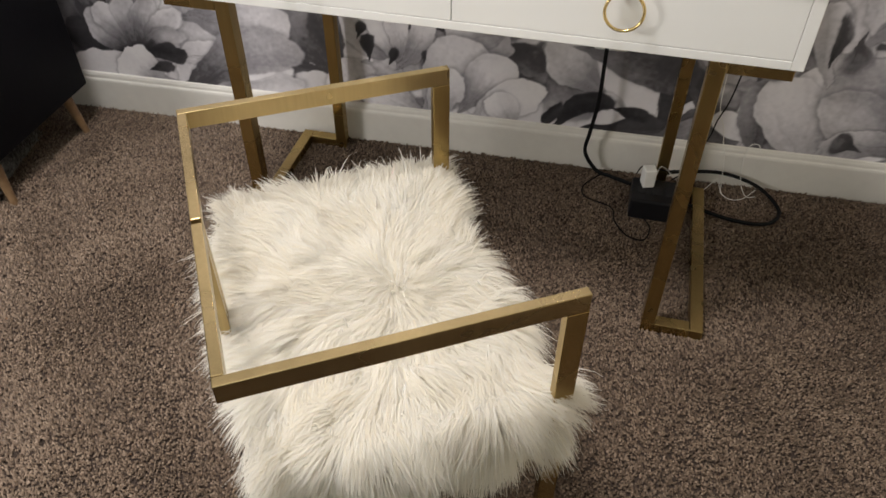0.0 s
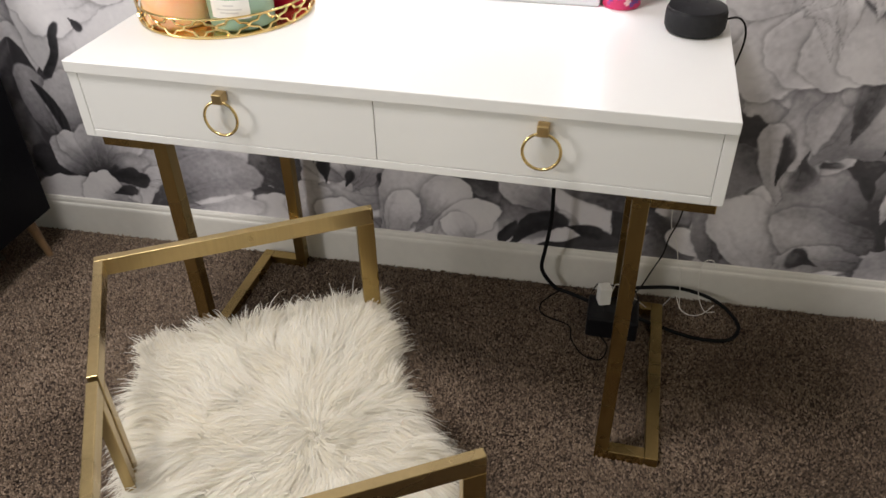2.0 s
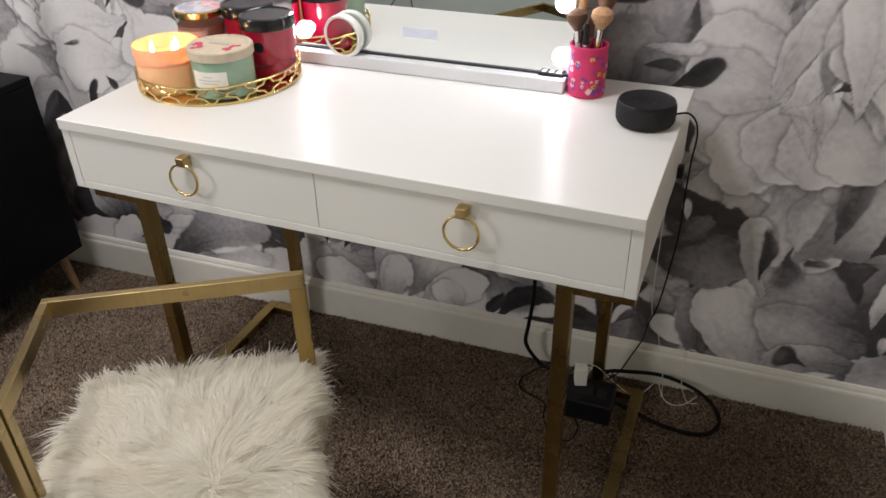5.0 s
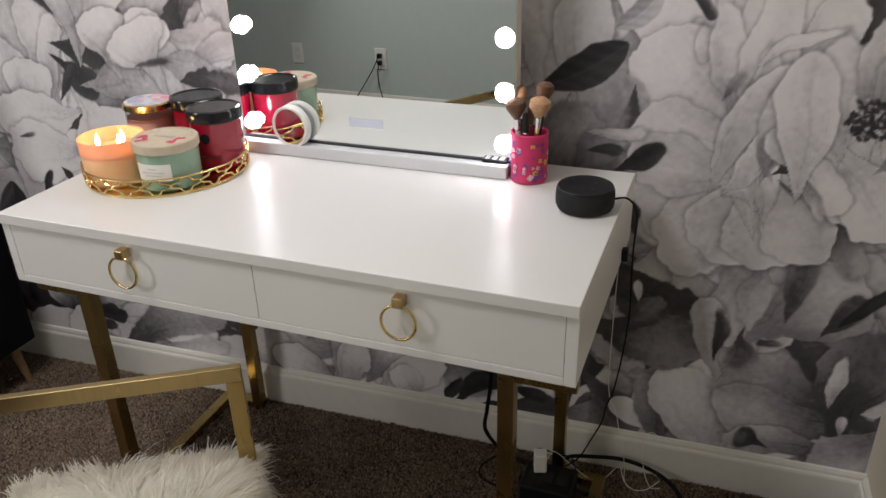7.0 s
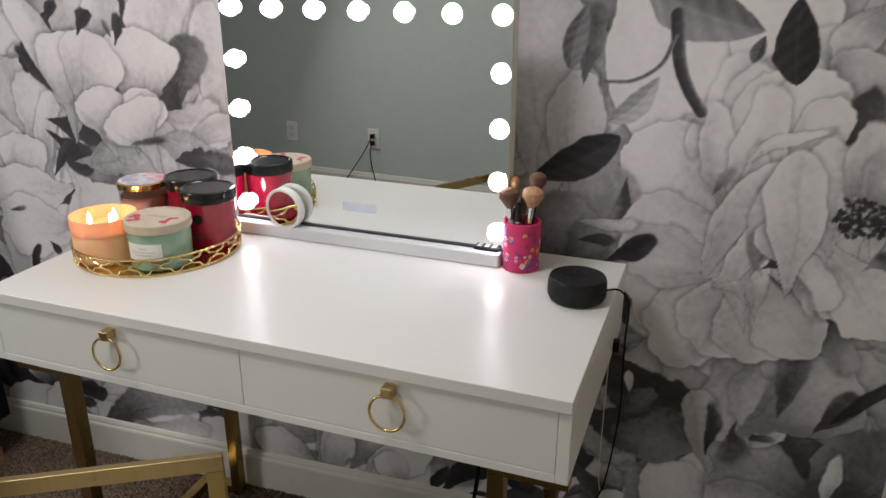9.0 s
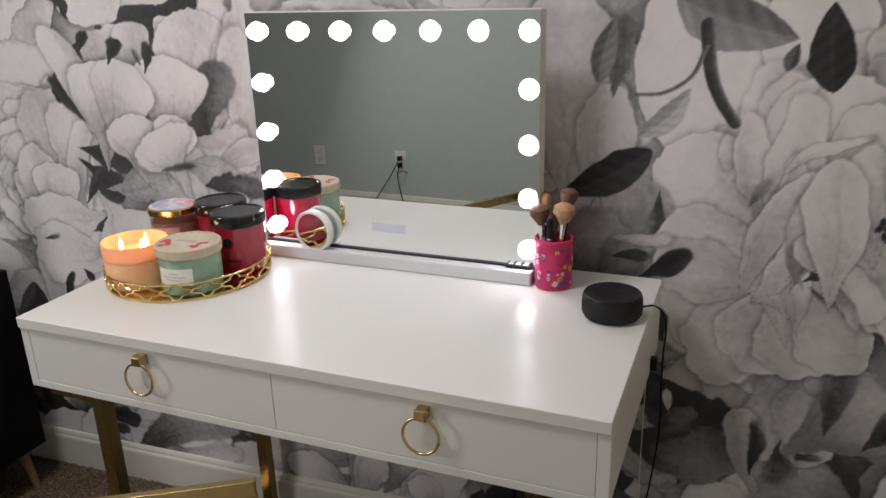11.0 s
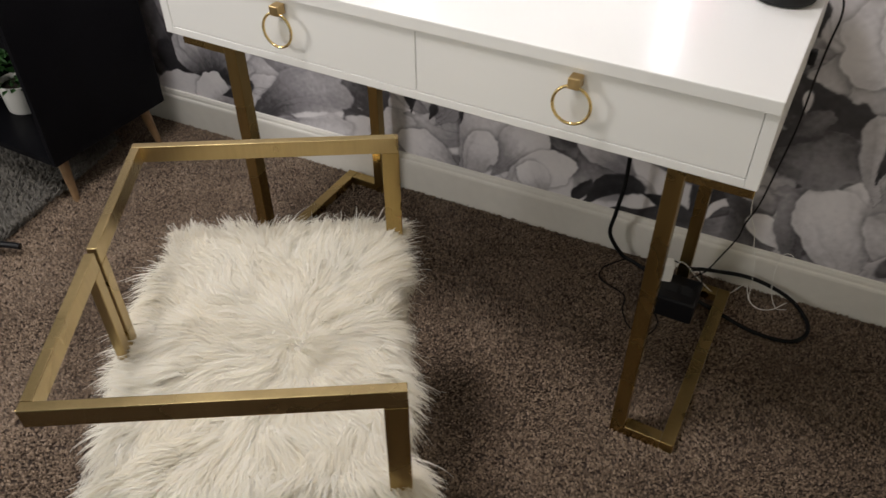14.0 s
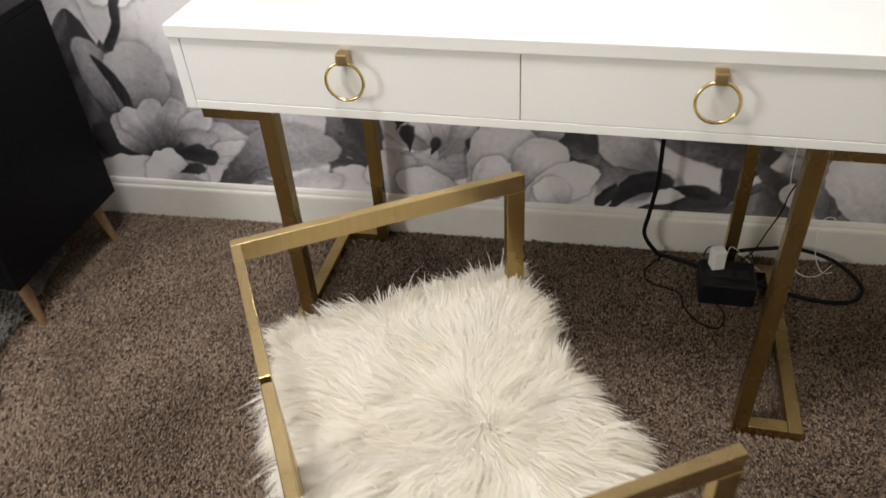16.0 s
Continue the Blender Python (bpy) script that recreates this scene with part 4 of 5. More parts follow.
def fur_mesh(count, seed):
    """Clumped, curling wool: every strand is a tapered ribbon rooted on the cushion and combed away from the whorl."""
    g = np.random.default_rng(seed)
    whorl = np.array([0.045, 0.0])
    # roots: the top, then the four sides
    n_top = int(count * 0.66)
    rx, ry = g.uniform(SX0, SX1, n_top), g.uniform(-SY, SY, n_top)
    dome = 0.004 * (1 - ((rx - 0.02) / 0.2) ** 2) * (1 - (ry / SY) ** 2)
    top = np.stack([rx, ry, SZ - 0.006 + dome], 1)
    n_side = count - n_top
    u = g.uniform(0, 2 * (SX1 - SX0) + 4 * SY, n_side)
    w, d = SX1 - SX0, 2 * SY
    sx = np.where(u < w, SX0 + u, np.where(u < w + d, SX1, np.where(u < 2 * w + d, SX1 - (u - w - d), SX0)))
    sy = np.where(u < w, -SY, np.where(u < w + d, -SY + (u - w), np.where(u < 2 * w + d, SY, SY - (u - 2 * w - d))))
    nx = np.where((u >= w) & (u < w + d), 1.0, np.where(u >= 2 * w + d, -1.0, 0.0))
    ny = np.where(u < w, -1.0, np.where((u >= w + d) & (u < 2 * w + d), 1.0, 0.0))
    sz = g.uniform(0.345, SZ - 0.005, n_side)
    side = np.stack([sx - nx * 0.006, sy - ny * 0.006, sz], 1)
    root = np.concatenate([top, side])
    nor = np.concatenate([np.tile([0, 0, 1.0], (n_top, 1)), np.stack([nx, ny, np.full(n_side, 0.25)], 1)])
    flow = root[:, :2] - whorl
    dist = np.linalg.norm(flow, axis=1, keepdims=True)
    flow = flow / np.maximum(dist, 0.022)
    swirl = 0.40 * np.sin(root[:, 0] * 38 + 2.2 * np.sin(root[:, 1] * 21)) + 0.33 * np.sin(root[:, 1] * 47 + 1.7 * np.sin(root[:, 0] * 33) + 1)
    ca, sa = np.cos(swirl)[:, None], np.sin(swirl)[:, None]
    flow = np.concatenate([flow[:, :1] * ca - flow[:, 1:] * sa, flow[:, :1] * sa + flow[:, 1:] * ca], 1)
    flow3 = np.concatenate([flow, np.zeros((count, 1))], 1)
    # locks of wool share a bend
    m = 1700
    lock = root[g.integers(0, count, m)]
    key = np.empty(count, dtype=np.int64)
    for a in range(0, count, 4000):
        q = root[a:a + 4000]
        key[a:a + 4000] = ((q[:, None, :] - lock[None]) ** 2).sum(2).argmin(1)
    lock_dir = g.normal(0, 0.45, (m, 3))
    lock_len = g.uniform(0.8, 1.25, m)
    near = np.clip(dist[:, 0] / 0.10, 0.45, 1)
    length = (0.040 + 0.022 * near) * lock_len[key] * g.uniform(0.75, 1.15, count)
    length[n_top:] *= 0.95
    comb = 0.55 + 0.75 * near
    comb[n_top:] *= 0.35
    start = nor * 0.62 + flow3 * comb[:, None] + lock_dir[key] * 0.38 + g.normal(0, 0.16, (count, 3))
    start[n_top:, 2] -= 0.45
    start /= np.linalg.norm(start, axis=1, keepdims=True)
    curl = lock_dir[key] * 0.7 + g.normal(0, 0.18, (count, 3))
    rim = (np.abs(root[:, 1]) > 0.175) | (root[:, 0] < -0.115) | (root[:, 0] > 0.13)
    fly = (g.random(count) < np.where(rim, 0.045, 0.010))[:, None]
    curl = np.where(fly, g.normal(0, 0.9, (count, 3)), curl)
    length = np.where(fly[:, 0], length * 1.35, length)
    seg = 5
    pts = [root]
    d0 = start
    for k in range(seg):
        fall = np.zeros((count, 3))
        fall[:, 2] = -0.30 - 0.25 * (k / seg) - 0.35 * (np.arange(count) >= n_top)
        pull = (lock[key] + flow3 * 0.045 - pts[-1]) * (3.0 if k > 1 else 0.0)
        d0 = d0 + fall * 0.55 + curl * 0.55 * math.sin(0.6 + k * 1.9) + pull
        d0 = d0 / np.linalg.norm(d0, axis=1, keepdims=True)
        nxt = pts[-1] + d0 * (length / seg)[:, None]
        inside = (nxt[:, 0] > SX0) & (nxt[:, 0] < SX1) & (np.abs(nxt[:, 1]) < SY)
        nxt[:, 2] = np.where(inside & (nxt[:, 2] < SZ + 0.003), SZ + 0.003 + 0.007 * g.random(count), nxt[:, 2])
        pts.append(nxt)
    pts = np.stack(pts, 1)
    pts[:, :, 0] += pinch(pts[:, :, 0], pts[:, :, 1])
    side_v = np.cross(pts[:, -1] - pts[:, 0], nor)
    side_v /= np.maximum(np.linalg.norm(side_v, axis=1, keepdims=True), 1e-9)
    side_v += g.normal(0, 0.24, (count, 3))
    side_v /= np.linalg.norm(side_v, axis=1, keepdims=True)
    wid = np.array([0.9, 1.0, 0.95, 0.8, 0.5, 0.08]) * 0.00078
    left, right = pts - side_v[:, None] * wid[None, :, None], pts + side_v[:, None] * wid[None, :, None]
    v = np.stack([left, right], 2).reshape(-1, 3)
    base = (np.arange(count) * 2 * (seg + 1))[:, None] + np.arange(seg)[None] * 2
    f = np.stack([base, base + 1, base + 3, base + 2], 2).reshape(-1, 4)
    tone = np.repeat(np.clip(g.normal(0.5, 0.2, count) + 0.22 * (lock_len[key] - 1), 0, 1), 2 * (seg + 1))
    me = raw_mesh("wool", v, f, FUR, tone)
    return me


wool = new("wool", fur_mesh(FUR_N, 5))
wool.parent = seat
tagged(wool, "long clumped white wool combed out from a whorl", kind="stuff")

# ---------------------------------------------------------------- lit vanity mirror
GY = 0.425
mirror = thing("vanity_mirror", 0.006, 0, TOP, 0, "frameless tabletop vanity mirror ringed with lit round bulbs", "mirror")
part("base", box(-0.288, 0.288, 0.400, 0.500, 0.0003, 0.026, 0.0025), SILVER_BASE, mirror, "pale grey rectangular base")
part("frame", box(-0.287, 0.296, GY + 0.004, GY + 0.034, 0.0265, 0.482, 0.002), WHITE_PAINT, mirror, "slim white backing frame")
part("glass", box(-0.2855, 0.2945, GY, GY + 0.0038, 0.030, 0.4805), MIRROR, mirror, "clear silvered mirror glass")
part("gasket", box(-0.2855, 0.2945, GY - 0.004, GY - 0.0003, 0.0263, 0.0305), DARK_LINE, mirror, "dark rubber strip")
globe = [(0.0, -0.0140)] + [(0.0140 * math.sin(a), -0.0140 * math.cos(a)) for a in (math.pi * k / 12 for k in range(1, 9))] + [(0.0112, 0.0100), (0.0, 0.0100)]
bulb_mesh = mesh_from(lathe(globe, 24), "bulb", BULB, True)
socket_mesh = mesh_from(lathe([(0.0, 0.0), (0.0185, 0.0), (0.0185, 0.0022), (0.0, 0.0022)], 24), "socket", WHITE_PLASTIC, True)
spots = [(-0.2595 + 0.0893 * k, 0.4470) for k in range(7)] + [(sx * 0.2680 + 0.0085, 0.062 + 0.0963 * k) for sx in (-1, 1) for k in range(4)]
for bx, bz in spots:
    b = new("bulb", bulb_mesh)
    b.parent = mirror
    b.matrix_basis = pose(bx, GY - 0.0122, bz, -90, 0, 0)
    s = new("socket", socket_mesh)
    s.parent = b
    s.matrix_basis = pose(0, 0, 0.0098)
    tagged(b, "glowing round white bulb")
keypad = part("keypad", box(0.236, 0.284, 0.412, 0.440, 0.0263, 0.033, 0.0025), BLACK_PLASTIC, mirror, "small black touch keypad")
marks = bmesh.new()
for k in range(3):
    for j in range(2):
        box(0.241 + 0.014 * k, 0.250 + 0.014 * k, 0.417 + 0.011 * j, 0.4235 + 0.011 * j, 0.0331, 0.0335, bm=marks)
part("button_mark", marks, WHITE_PLASTIC, keypad)
part("sticker", box(-0.040, 0.032, GY - 0.0006, GY - 0.0001, 0.068, 0.086), plain("pale_sticker", (0.62, 0.66, 0.78), 0.5, vary=0.03), mirror, "small pale sticker")

mag = thing("magnifying_mirror", -0.156, GY - 0.005, 0.822, -5, "round white magnifying mirror stuck on the vanity glass", "mirror")
rim = part("rim", lathe([(0.0, 0.0), (0.040, 0.0), (0.0425, 0.003), (0.0425, 0.016), (0.0405, 0.019), (0.0365, 0.0185), (0.0365, 0.016), (0.0, 0.016)], 48), WHITE_PLASTIC, mag, "white plastic rim", True)
rim.matrix_basis = pose(0, 0, 0, 90)
lens = part("lens", lathe([(0.0, 0.0163)] + [(0.0363 * k / 16, 0.0163 + 0.0006 * (k / 16) ** 2) for k in range(1, 17)], 48), MIRROR, mag, "curved mirror", True)
lens.matrix_basis = pose(0, 0, 0, 90)


# ---------------------------------------------------------------- tray and candles
TX, TY, TR = -0.360, 0.271, 0.1545
tray = thing("candle_tray", TX, TY, TOP, 0, "round gold tray with a pierced quatrefoil gallery", "tray")
part("plate", lathe([(0.0, 0.0004), (TR, 0.0004), (TR, 0.004), (0.0, 0.004)], 72), BRASS, tray, "thin polished gold plate", True)
circle = lambda r, z, n=96: [Vector((r * math.cos(2 * math.pi * i / n), r * math.sin(2 * math.pi * i / n), z)) for i in range(n)]
part("bottom_rim", tube(circle(TR, 0.004), 0.002, 8, closed=True), BRASS, tray, smooth=True)
part("top_rim", tube(circle(TR + 0.001, 0.034), 0.0018, 8, closed=True), BRASS, tray, smooth=True)
cells = 18
loop = []
for j in range(40):
    th = 2 * math.pi * j / 40
    rho = 0.80 + 0.20 * math.cos(4 * th)
    a = 0.0271 * rho * math.cos(th) / TR
    loop.append(Vector((TR * math.cos(a), TR * math.sin(a), 0.019 + 0.0142 * rho * math.sin(th))))
cell_mesh = mesh_from(tube(loop, 0.0022, 5, closed=True), "quatrefoil", BRASS, True)
for k in range(cells):
    cell = new("quatrefoil", cell_mesh)
    cell.parent = tray
    cell.matrix_basis = pose(0, 0, 0, 0, 0, 360 * k / cells)
FLOOR_T = TOP + 0.0045


def arc_patch(r, a0, a1, z0, z1, n=14, thick=0.0005):
    """A curved label on a round jar."""
    bm = bmesh.new()
    rows = []
    for rr in (r, r + thick):
        for z in (z0, z1):
            rows.append([bm.verts.new((rr * math.cos(a0 + (a1 - a0) * i / n), rr * math.sin(a0 + (a1 - a0) * i / n), z)) for i in range(n + 1)])
    for i in range(n):
        bm.faces.new((rows[2][i], rows[2][i + 1], rows[3][i + 1], rows[3][i]))
        bm.faces.new((rows[0][i], rows[1][i], rows[1][i + 1], rows[0][i + 1]))
        bm.faces.new((rows[0][i], rows[0][i + 1], rows[2][i + 1], rows[2][i]))
        bm.faces.new((rows[1][i], rows[3][i], rows[3][i + 1], rows[1][i + 1]))
    return bm


peach = thing("peach_candle", -0.409, 0.188, FLOOR_T, 0, "burning peach wax candle in an open frosted glass bowl", "candle")
part("glass", lathe([(0.0586, 0.0560), (0.0590, 0.0560), (0.0596, 0.0860), (0.0590, 0.0865), (0.0580, 0.0860), (0.0576, 0.0600)], 48), PEACH_GLASS, peach, "peach tinted glass", True)
part("wax", lathe([(0.0, 0.0), (0.052, 0.0), (0.0570, 0.006), (0.0585, 0.0558), (0.0575, 0.0600), (0.047, 0.059), (0.0, 0.0585)], 48), PEACH_WAX, peach, smooth=True)
for k, (wx, wy) in enumerate(((-0.022, -0.012), (0.021, -0.004), (0.004, 0.024))):
    wick = part("wick", lathe([(0.0, 0.0), (0.0011, 0.0), (0.0009, 0.011), (0.0, 0.0115)], 8), DARK_LINE, peach)
    wick.matrix_basis = pose(wx, wy, 0.0585)
    if k < 3:
        part("flame", lathe([(0.0, 0.006), (0.0028, 0.009), (0.0042, 0.014), (0.0036, 0.020), (0.0018, 0.027), (0.0, 0.032)], 16), FLAME, wick, "small yellow flame", True)

mint = thing("mint_candle", -0.296, 0.201, FLOOR_T, 0, "mint green jar candle with a pale wooden lid", "candle")
part("jar", lathe([(0.0, 0.0), (0.050, 0.0), (0.0555, 0.005), (0.0570, 0.072), (0.0, 0.072)], 48), MINT_WAX, mint, "translucent mint green glass", True)
lid = part("lid", lathe([(0.0, 0.0723), (0.0585, 0.0723), (0.0595, 0.0735), (0.0595, 0.088), (0.0575, 0.090), (0.0, 0.090)], 48), WOOD_LID, mint, "pale wooden lid with printed wording", True)
ink_bars = bmesh.new()
for k in range(9):
    a = radians(20 + k * 17)
    for rr in (0.050,):
        x, y = rr * math.cos(a), rr * math.sin(a)
        box(x - 0.0026, x + 0.0026, y - 0.0018, y + 0.0018, 0.0902, 0.0905, bm=ink_bars)
for k in range(5):
    box(-0.022 + 0.009 * k, -0.016 + 0.009 * k, -0.004, 0.004, 0.0902, 0.0905, bm=ink_bars)
tagged(part("lid_print", ink_bars, GREY_INK, lid), kind="stuff")
spray = bmesh.new()
rr_ = random.Random(4)
for k in range(16):
    a, q = radians(rr_.choice((215, 345)) + rr_.uniform(-24, 24)), rr_.uniform(0.030, 0.052)
    x, y, w = q * math.cos(a), q * math.sin(a), rr_.uniform(0.003, 0.007)
    lathe([(0.0, 0.0907), (w, 0.0906), (w, 0.0902), (0.0, 0.0902)], 7, x, y, 0, spray)
tagged(part("lid_flowers", spray, PINK_INK, lid), kind="stuff")
label = part("label", arc_patch(0.0566, radians(-118), radians(-48), 0.024, 0.055), PAPER, mint, "white paper label")
bars = bmesh.new()
for k, (z, w) in enumerate(((0.045, 9), (0.0385, 22), (0.033, 16))):
    me_ = arc_patch(0.0572, radians(-83 - w), radians(-83 + w), z, z + 0.0025, 8, 0.0002)
    tmp = bpy.data.meshes.new("t")
    me_.to_mesh(tmp)
    me_.free()
    bars.from_mesh(tmp)
part("label_print", bars, PALE_INK, label)


def red_candle(x, y, turn, text):
    ob = thing("red_candle", x, y, FLOOR_T, turn, text, "candle", "red jar candles on the tray")
    part("jar", lathe([(0.0, 0.0), (0.042, 0.0), (0.047, 0.005), (0.0500, 0.094), (0.0, 0.094)], 48), RED_GLASS, ob, "deep crimson glass", True)
    part("lid", lathe([(0.0, 0.0943), (0.0515, 0.0943), (0.0525, 0.0955), (0.0525, 0.113), (0.0515, 0.116), (0.0465, 0.1175), (0.0440, 0.1155), (0.0, 0.1150)], 48), BLACK_LID, ob, "glossy black lid", True)
    seal = part("seal", lathe([(0.0, 0.0), (0.010, 0.0), (0.010, 0.0008), (0.0, 0.0012)], 24), BLACK_LID, ob, "round black seal", True)
    seal.matrix_basis = pose(0, -0.0488, 0.066, 88)
    foot = arc_patch(0.0488, radians(-105), radians(-62), 0.028, 0.031)
    part("label_print", foot, plain("dark_red_ink", (0.10, 0.004, 0.012), 0.4) if "dark_red_ink" not in bpy.data.materials else bpy.data.materials["dark_red_ink"], ob)
    return ob


red_candle(-0.268, 0.317, 8, "crimson jar candle with a glossy black lid")
red_candle(-0.352, 0.376, 30, "crimson jar candle standing behind another on the tray")

jar = thing("floral_lid_candle", -0.445, 0.342, FLOOR_T, 0, "clear jar candle with pink wax and floral gold-rimmed lid", "candle")
part("glass", lathe([(0.0, 0.0), (0.044, 0.0), (0.0465, 0.004), (0.0480, 0.094), (0.0468, 0.094), (0.0452, 0.006), (0.0, 0.004)], 48), CLEAR, jar, "clear glass", True)
part("wax", lathe([(0.0, 0.0045), (0.0446, 0.0065), (0.0462, 0.078), (0.0, 0.078)], 48), plain("pink_wax", (0.84, 0.42, 0.36), 0.5, vary=0.08), jar, smooth=True)
part("label", arc_patch(0.0482, radians(-125), radians(-40), 0.022, 0.072), plain("coral_label", (0.84, 0.46, 0.36), 0.6, grain=40, vary=0.35), jar, "coral printed label")
part("lid_rim", lathe([(0.0, 0.0943), (0.0495, 0.0943), (0.0505, 0.0953), (0.0505, 0.106), (0.0485, 0.1075), (0.0, 0.1075)], 48), BRASS, jar, "gold metal lid", True)


def floral_print():
    m = Nodes("floral_lid_print")
    v = m.add("ShaderNodeTexVoronoi")
    v.inputs["Scale"].default_value = 55
    m.link(m.coords(), v.inputs["Vector"])
    col = m.ramp(v.outputs["Color"], (0.2, (0.80, 0.70, 0.72)), (0.45, (0.75, 0.30, 0.36)), (0.6, (0.82, 0.78, 0.76)), (0.8, (0.40, 0.45, 0.58)))
    return m.set(col, 0.45)


part("lid_print", lathe([(0.0, 0.1078), (0.046, 0.1078), (0.046, 0.1083), (0.0, 0.1085)], 48), floral_print(), jar, "pastel floral lid print")

# ---------------------------------------------------------------- brush cup
cup = thing("brush_cup", 0.331, 0.421, TOP, 0, "pink floral fabric cup holding makeup brushes", "cup")
part("body", lathe([(0.0, 0.0003), (0.0315, 0.0003), (0.0335, 0.003), (0.0330, 0.030), (0.0340, 0.070), (0.0335, 0.084), (0.0345, 0.0855), (0.0345, 0.092), (0.0325, 0.0935), (0.0305, 0.092), (0.0300, 0.010), (0.0, 0.009)], 40), PINK_CLOTH, cup, "pink cloth side with a stitched hem", True)
rr_ = random.Random(9)
for mat_, nn in ((PURPLE, 30), (PALE_PINK, 16), (YELLOW, 7)):
    pr = bmesh.new()
    for k in range(nn):
        a, z, w = rr_.uniform(-2.9, 0.4), rr_.uniform(0.010, 0.078), rr_.uniform(0.0022, 0.0046)
        for j in range(5):
            b = 2 * math.pi * j / 5 + rr_.random()
            da, dz = w * 0.75 * math.cos(b) / 0.034, w * 0.75 * math.sin(b)
            c = [pr.verts.new((0.0347 * math.cos(a + da + 0.55 * w / 0.034 * math.cos(t)), 0.0347 * math.sin(a + da + 0.55 * w / 0.034 * math.cos(t)), z + dz + 0.55 * w * math.sin(t))) for t in (2 * math.pi * q / 7 for q in range(7))]
            pr.faces.new(c)
    tagged(part("flower_print", pr, mat_, cup), kind="stuff")


def brush(x, y, lean_x, lean_y, height, head, material, handle, text):
    ob = new("makeup_brush")
    ob.matrix_world = pose(x, y, TOP + 0.0105, lean_x, lean_y, 0)
    tagged(ob, text, "brush", "makeup brushes in the cup")
    part("handle", lathe([(0.0, 0.0), (0.003, 0.001), (0.0042, 0.03), (0.0048, height - 0.056), (0.0, height - 0.056)], 12), handle, ob, smooth=True)
    part("ferrule", lathe([(0.0, height - 0.0558), (0.005, height - 0.0558), (0.0065, height - 0.034), (0.0, height - 0.034)], 14), SILVER, ob, "silver ferrule", True)
    part("bristles", lathe([(0.0, height - 0.0338), (0.0062, height - 0.0338), (head, height - 0.014), (head * 0.94, height - 0.004), (head * 0.6, height + 0.001), (0.0, height + 0.003)], 20), material, ob, "soft domed bristles", True)
    return ob


brush(0.320, 0.412, 3, -5, 0.142, 0.0180, BRISTLE_DARK, WHITE_PLASTIC, "makeup brush with dark brown domed bristles")
brush(0.339, 0.409, 4, 6, 0.150, 0.0190, BRISTLE_TAN, BRASS, "makeup brush with tan domed bristles")
brush(0.338, 0.431, -4, 5, 0.166, 0.0160, BRISTLE_DARK, BLACK_PLASTIC, "tall makeup brush with flat brown bristles")
brush(0.322, 0.432, -4, -6, 0.155, 0.0120, BRISTLE_TAN, BLACK_PLASTIC, "makeup brush with pale tan bristles")
brush(0.330, 0.420, 0, 1, 0.128, 0.0060, BRISTLE_DARK, SILVER, "slim makeup brush with a silver handle")
brush(0.329, 0.405, 5, 0, 0.122, 0.0050, BLACK_FABRIC, SILVER, "slim makeup brush with a dark tip")

# ---------------------------------------------------------------- smart speaker
clip = tagged(part("cable_clip", box(0.5142, 0.5260, 0.392, 0.408, 0.630, 0.655, 0.003), BLACK_PLASTIC, None, "small black cable clip on the side of the desk"), category="cable clip")
spk = thing("smart_speaker", 0.455, 0.320, TOP, 0, "round black fabric-sided smart speaker on the desk", "speaker")
part("body", lathe([(0.0, 0.0003), (0.040, 0.0003), (0.0455, 0.003), (0.0490, 0.010), (0.0495, 0.022), (0.0490, 0.034), (0.0478, 0.0375), (0.0, 0.0375)], 64), BLACK_FABRIC, spk, "black woven side", True)
face = part("top_plate", lathe([(0.0, 0.0377), (0.0476, 0.0377), (0.0462, 0.0412), (0.0440, 0.0422), (0.0, 0.0422)], 64), BLACK_PLASTIC, spk, "smooth black top", True)
for k in range(4):
    a = radians(45 + 90 * k)
    part("button", lathe([(0.0, 0.0423), (0.0032, 0.0423), (0.0030, 0.0428), (0.0, 0.0428)], 12, 0.021 * math.cos(a), 0.021 * math.sin(a)), DARK_LINE, face)


def cord(name, points, r, material, text, sides=8):
    ob = part(name, tube(smooth_path(points, 7), r, sides), material, None, text, True)
    return tagged(ob, category="cable")


cord("speaker_cord", [(0.502, 0.325, 0.780), (0.522, 0.330, 0.782), (0.536, 0.335, 0.767), (0.541, 0.345, 0.735), (0.537, 0.370, 0.68), (0.534, 0.410, 0.60), (0.532, 0.460, 0.48), (0.522, 0.500, 0.36), (0.511, 0.502, 0.267), (0.497, 0.502, 0.214), (0.491, 0.500, 0.173), (0.472, 0.492, 0.125), (0.450, 0.475, 0.080), (0.425, 0.455, 0.065)], 0.0017, CORD, "thin black speaker cable hanging beside the desk")

# ---------------------------------------------------------------- sockets and cables under the desk


def wall_outlet(x, z, text):
    ob = new("wall_outlet")
    tagged(ob, text, "outlet")
    part("plate", box(-0.036, 0.036, -0.006, 0, -0.058, 0.058, 0.003), WHITE_PLASTIC, ob)
    for k in (-1, 1):
        part("receptacle", box(-0.016, 0.016, -0.008, -0.0062, 0.0195 * k - 0.014, 0.0195 * k + 0.014, 0.002), WHITE_PAINT, ob)
    return ob


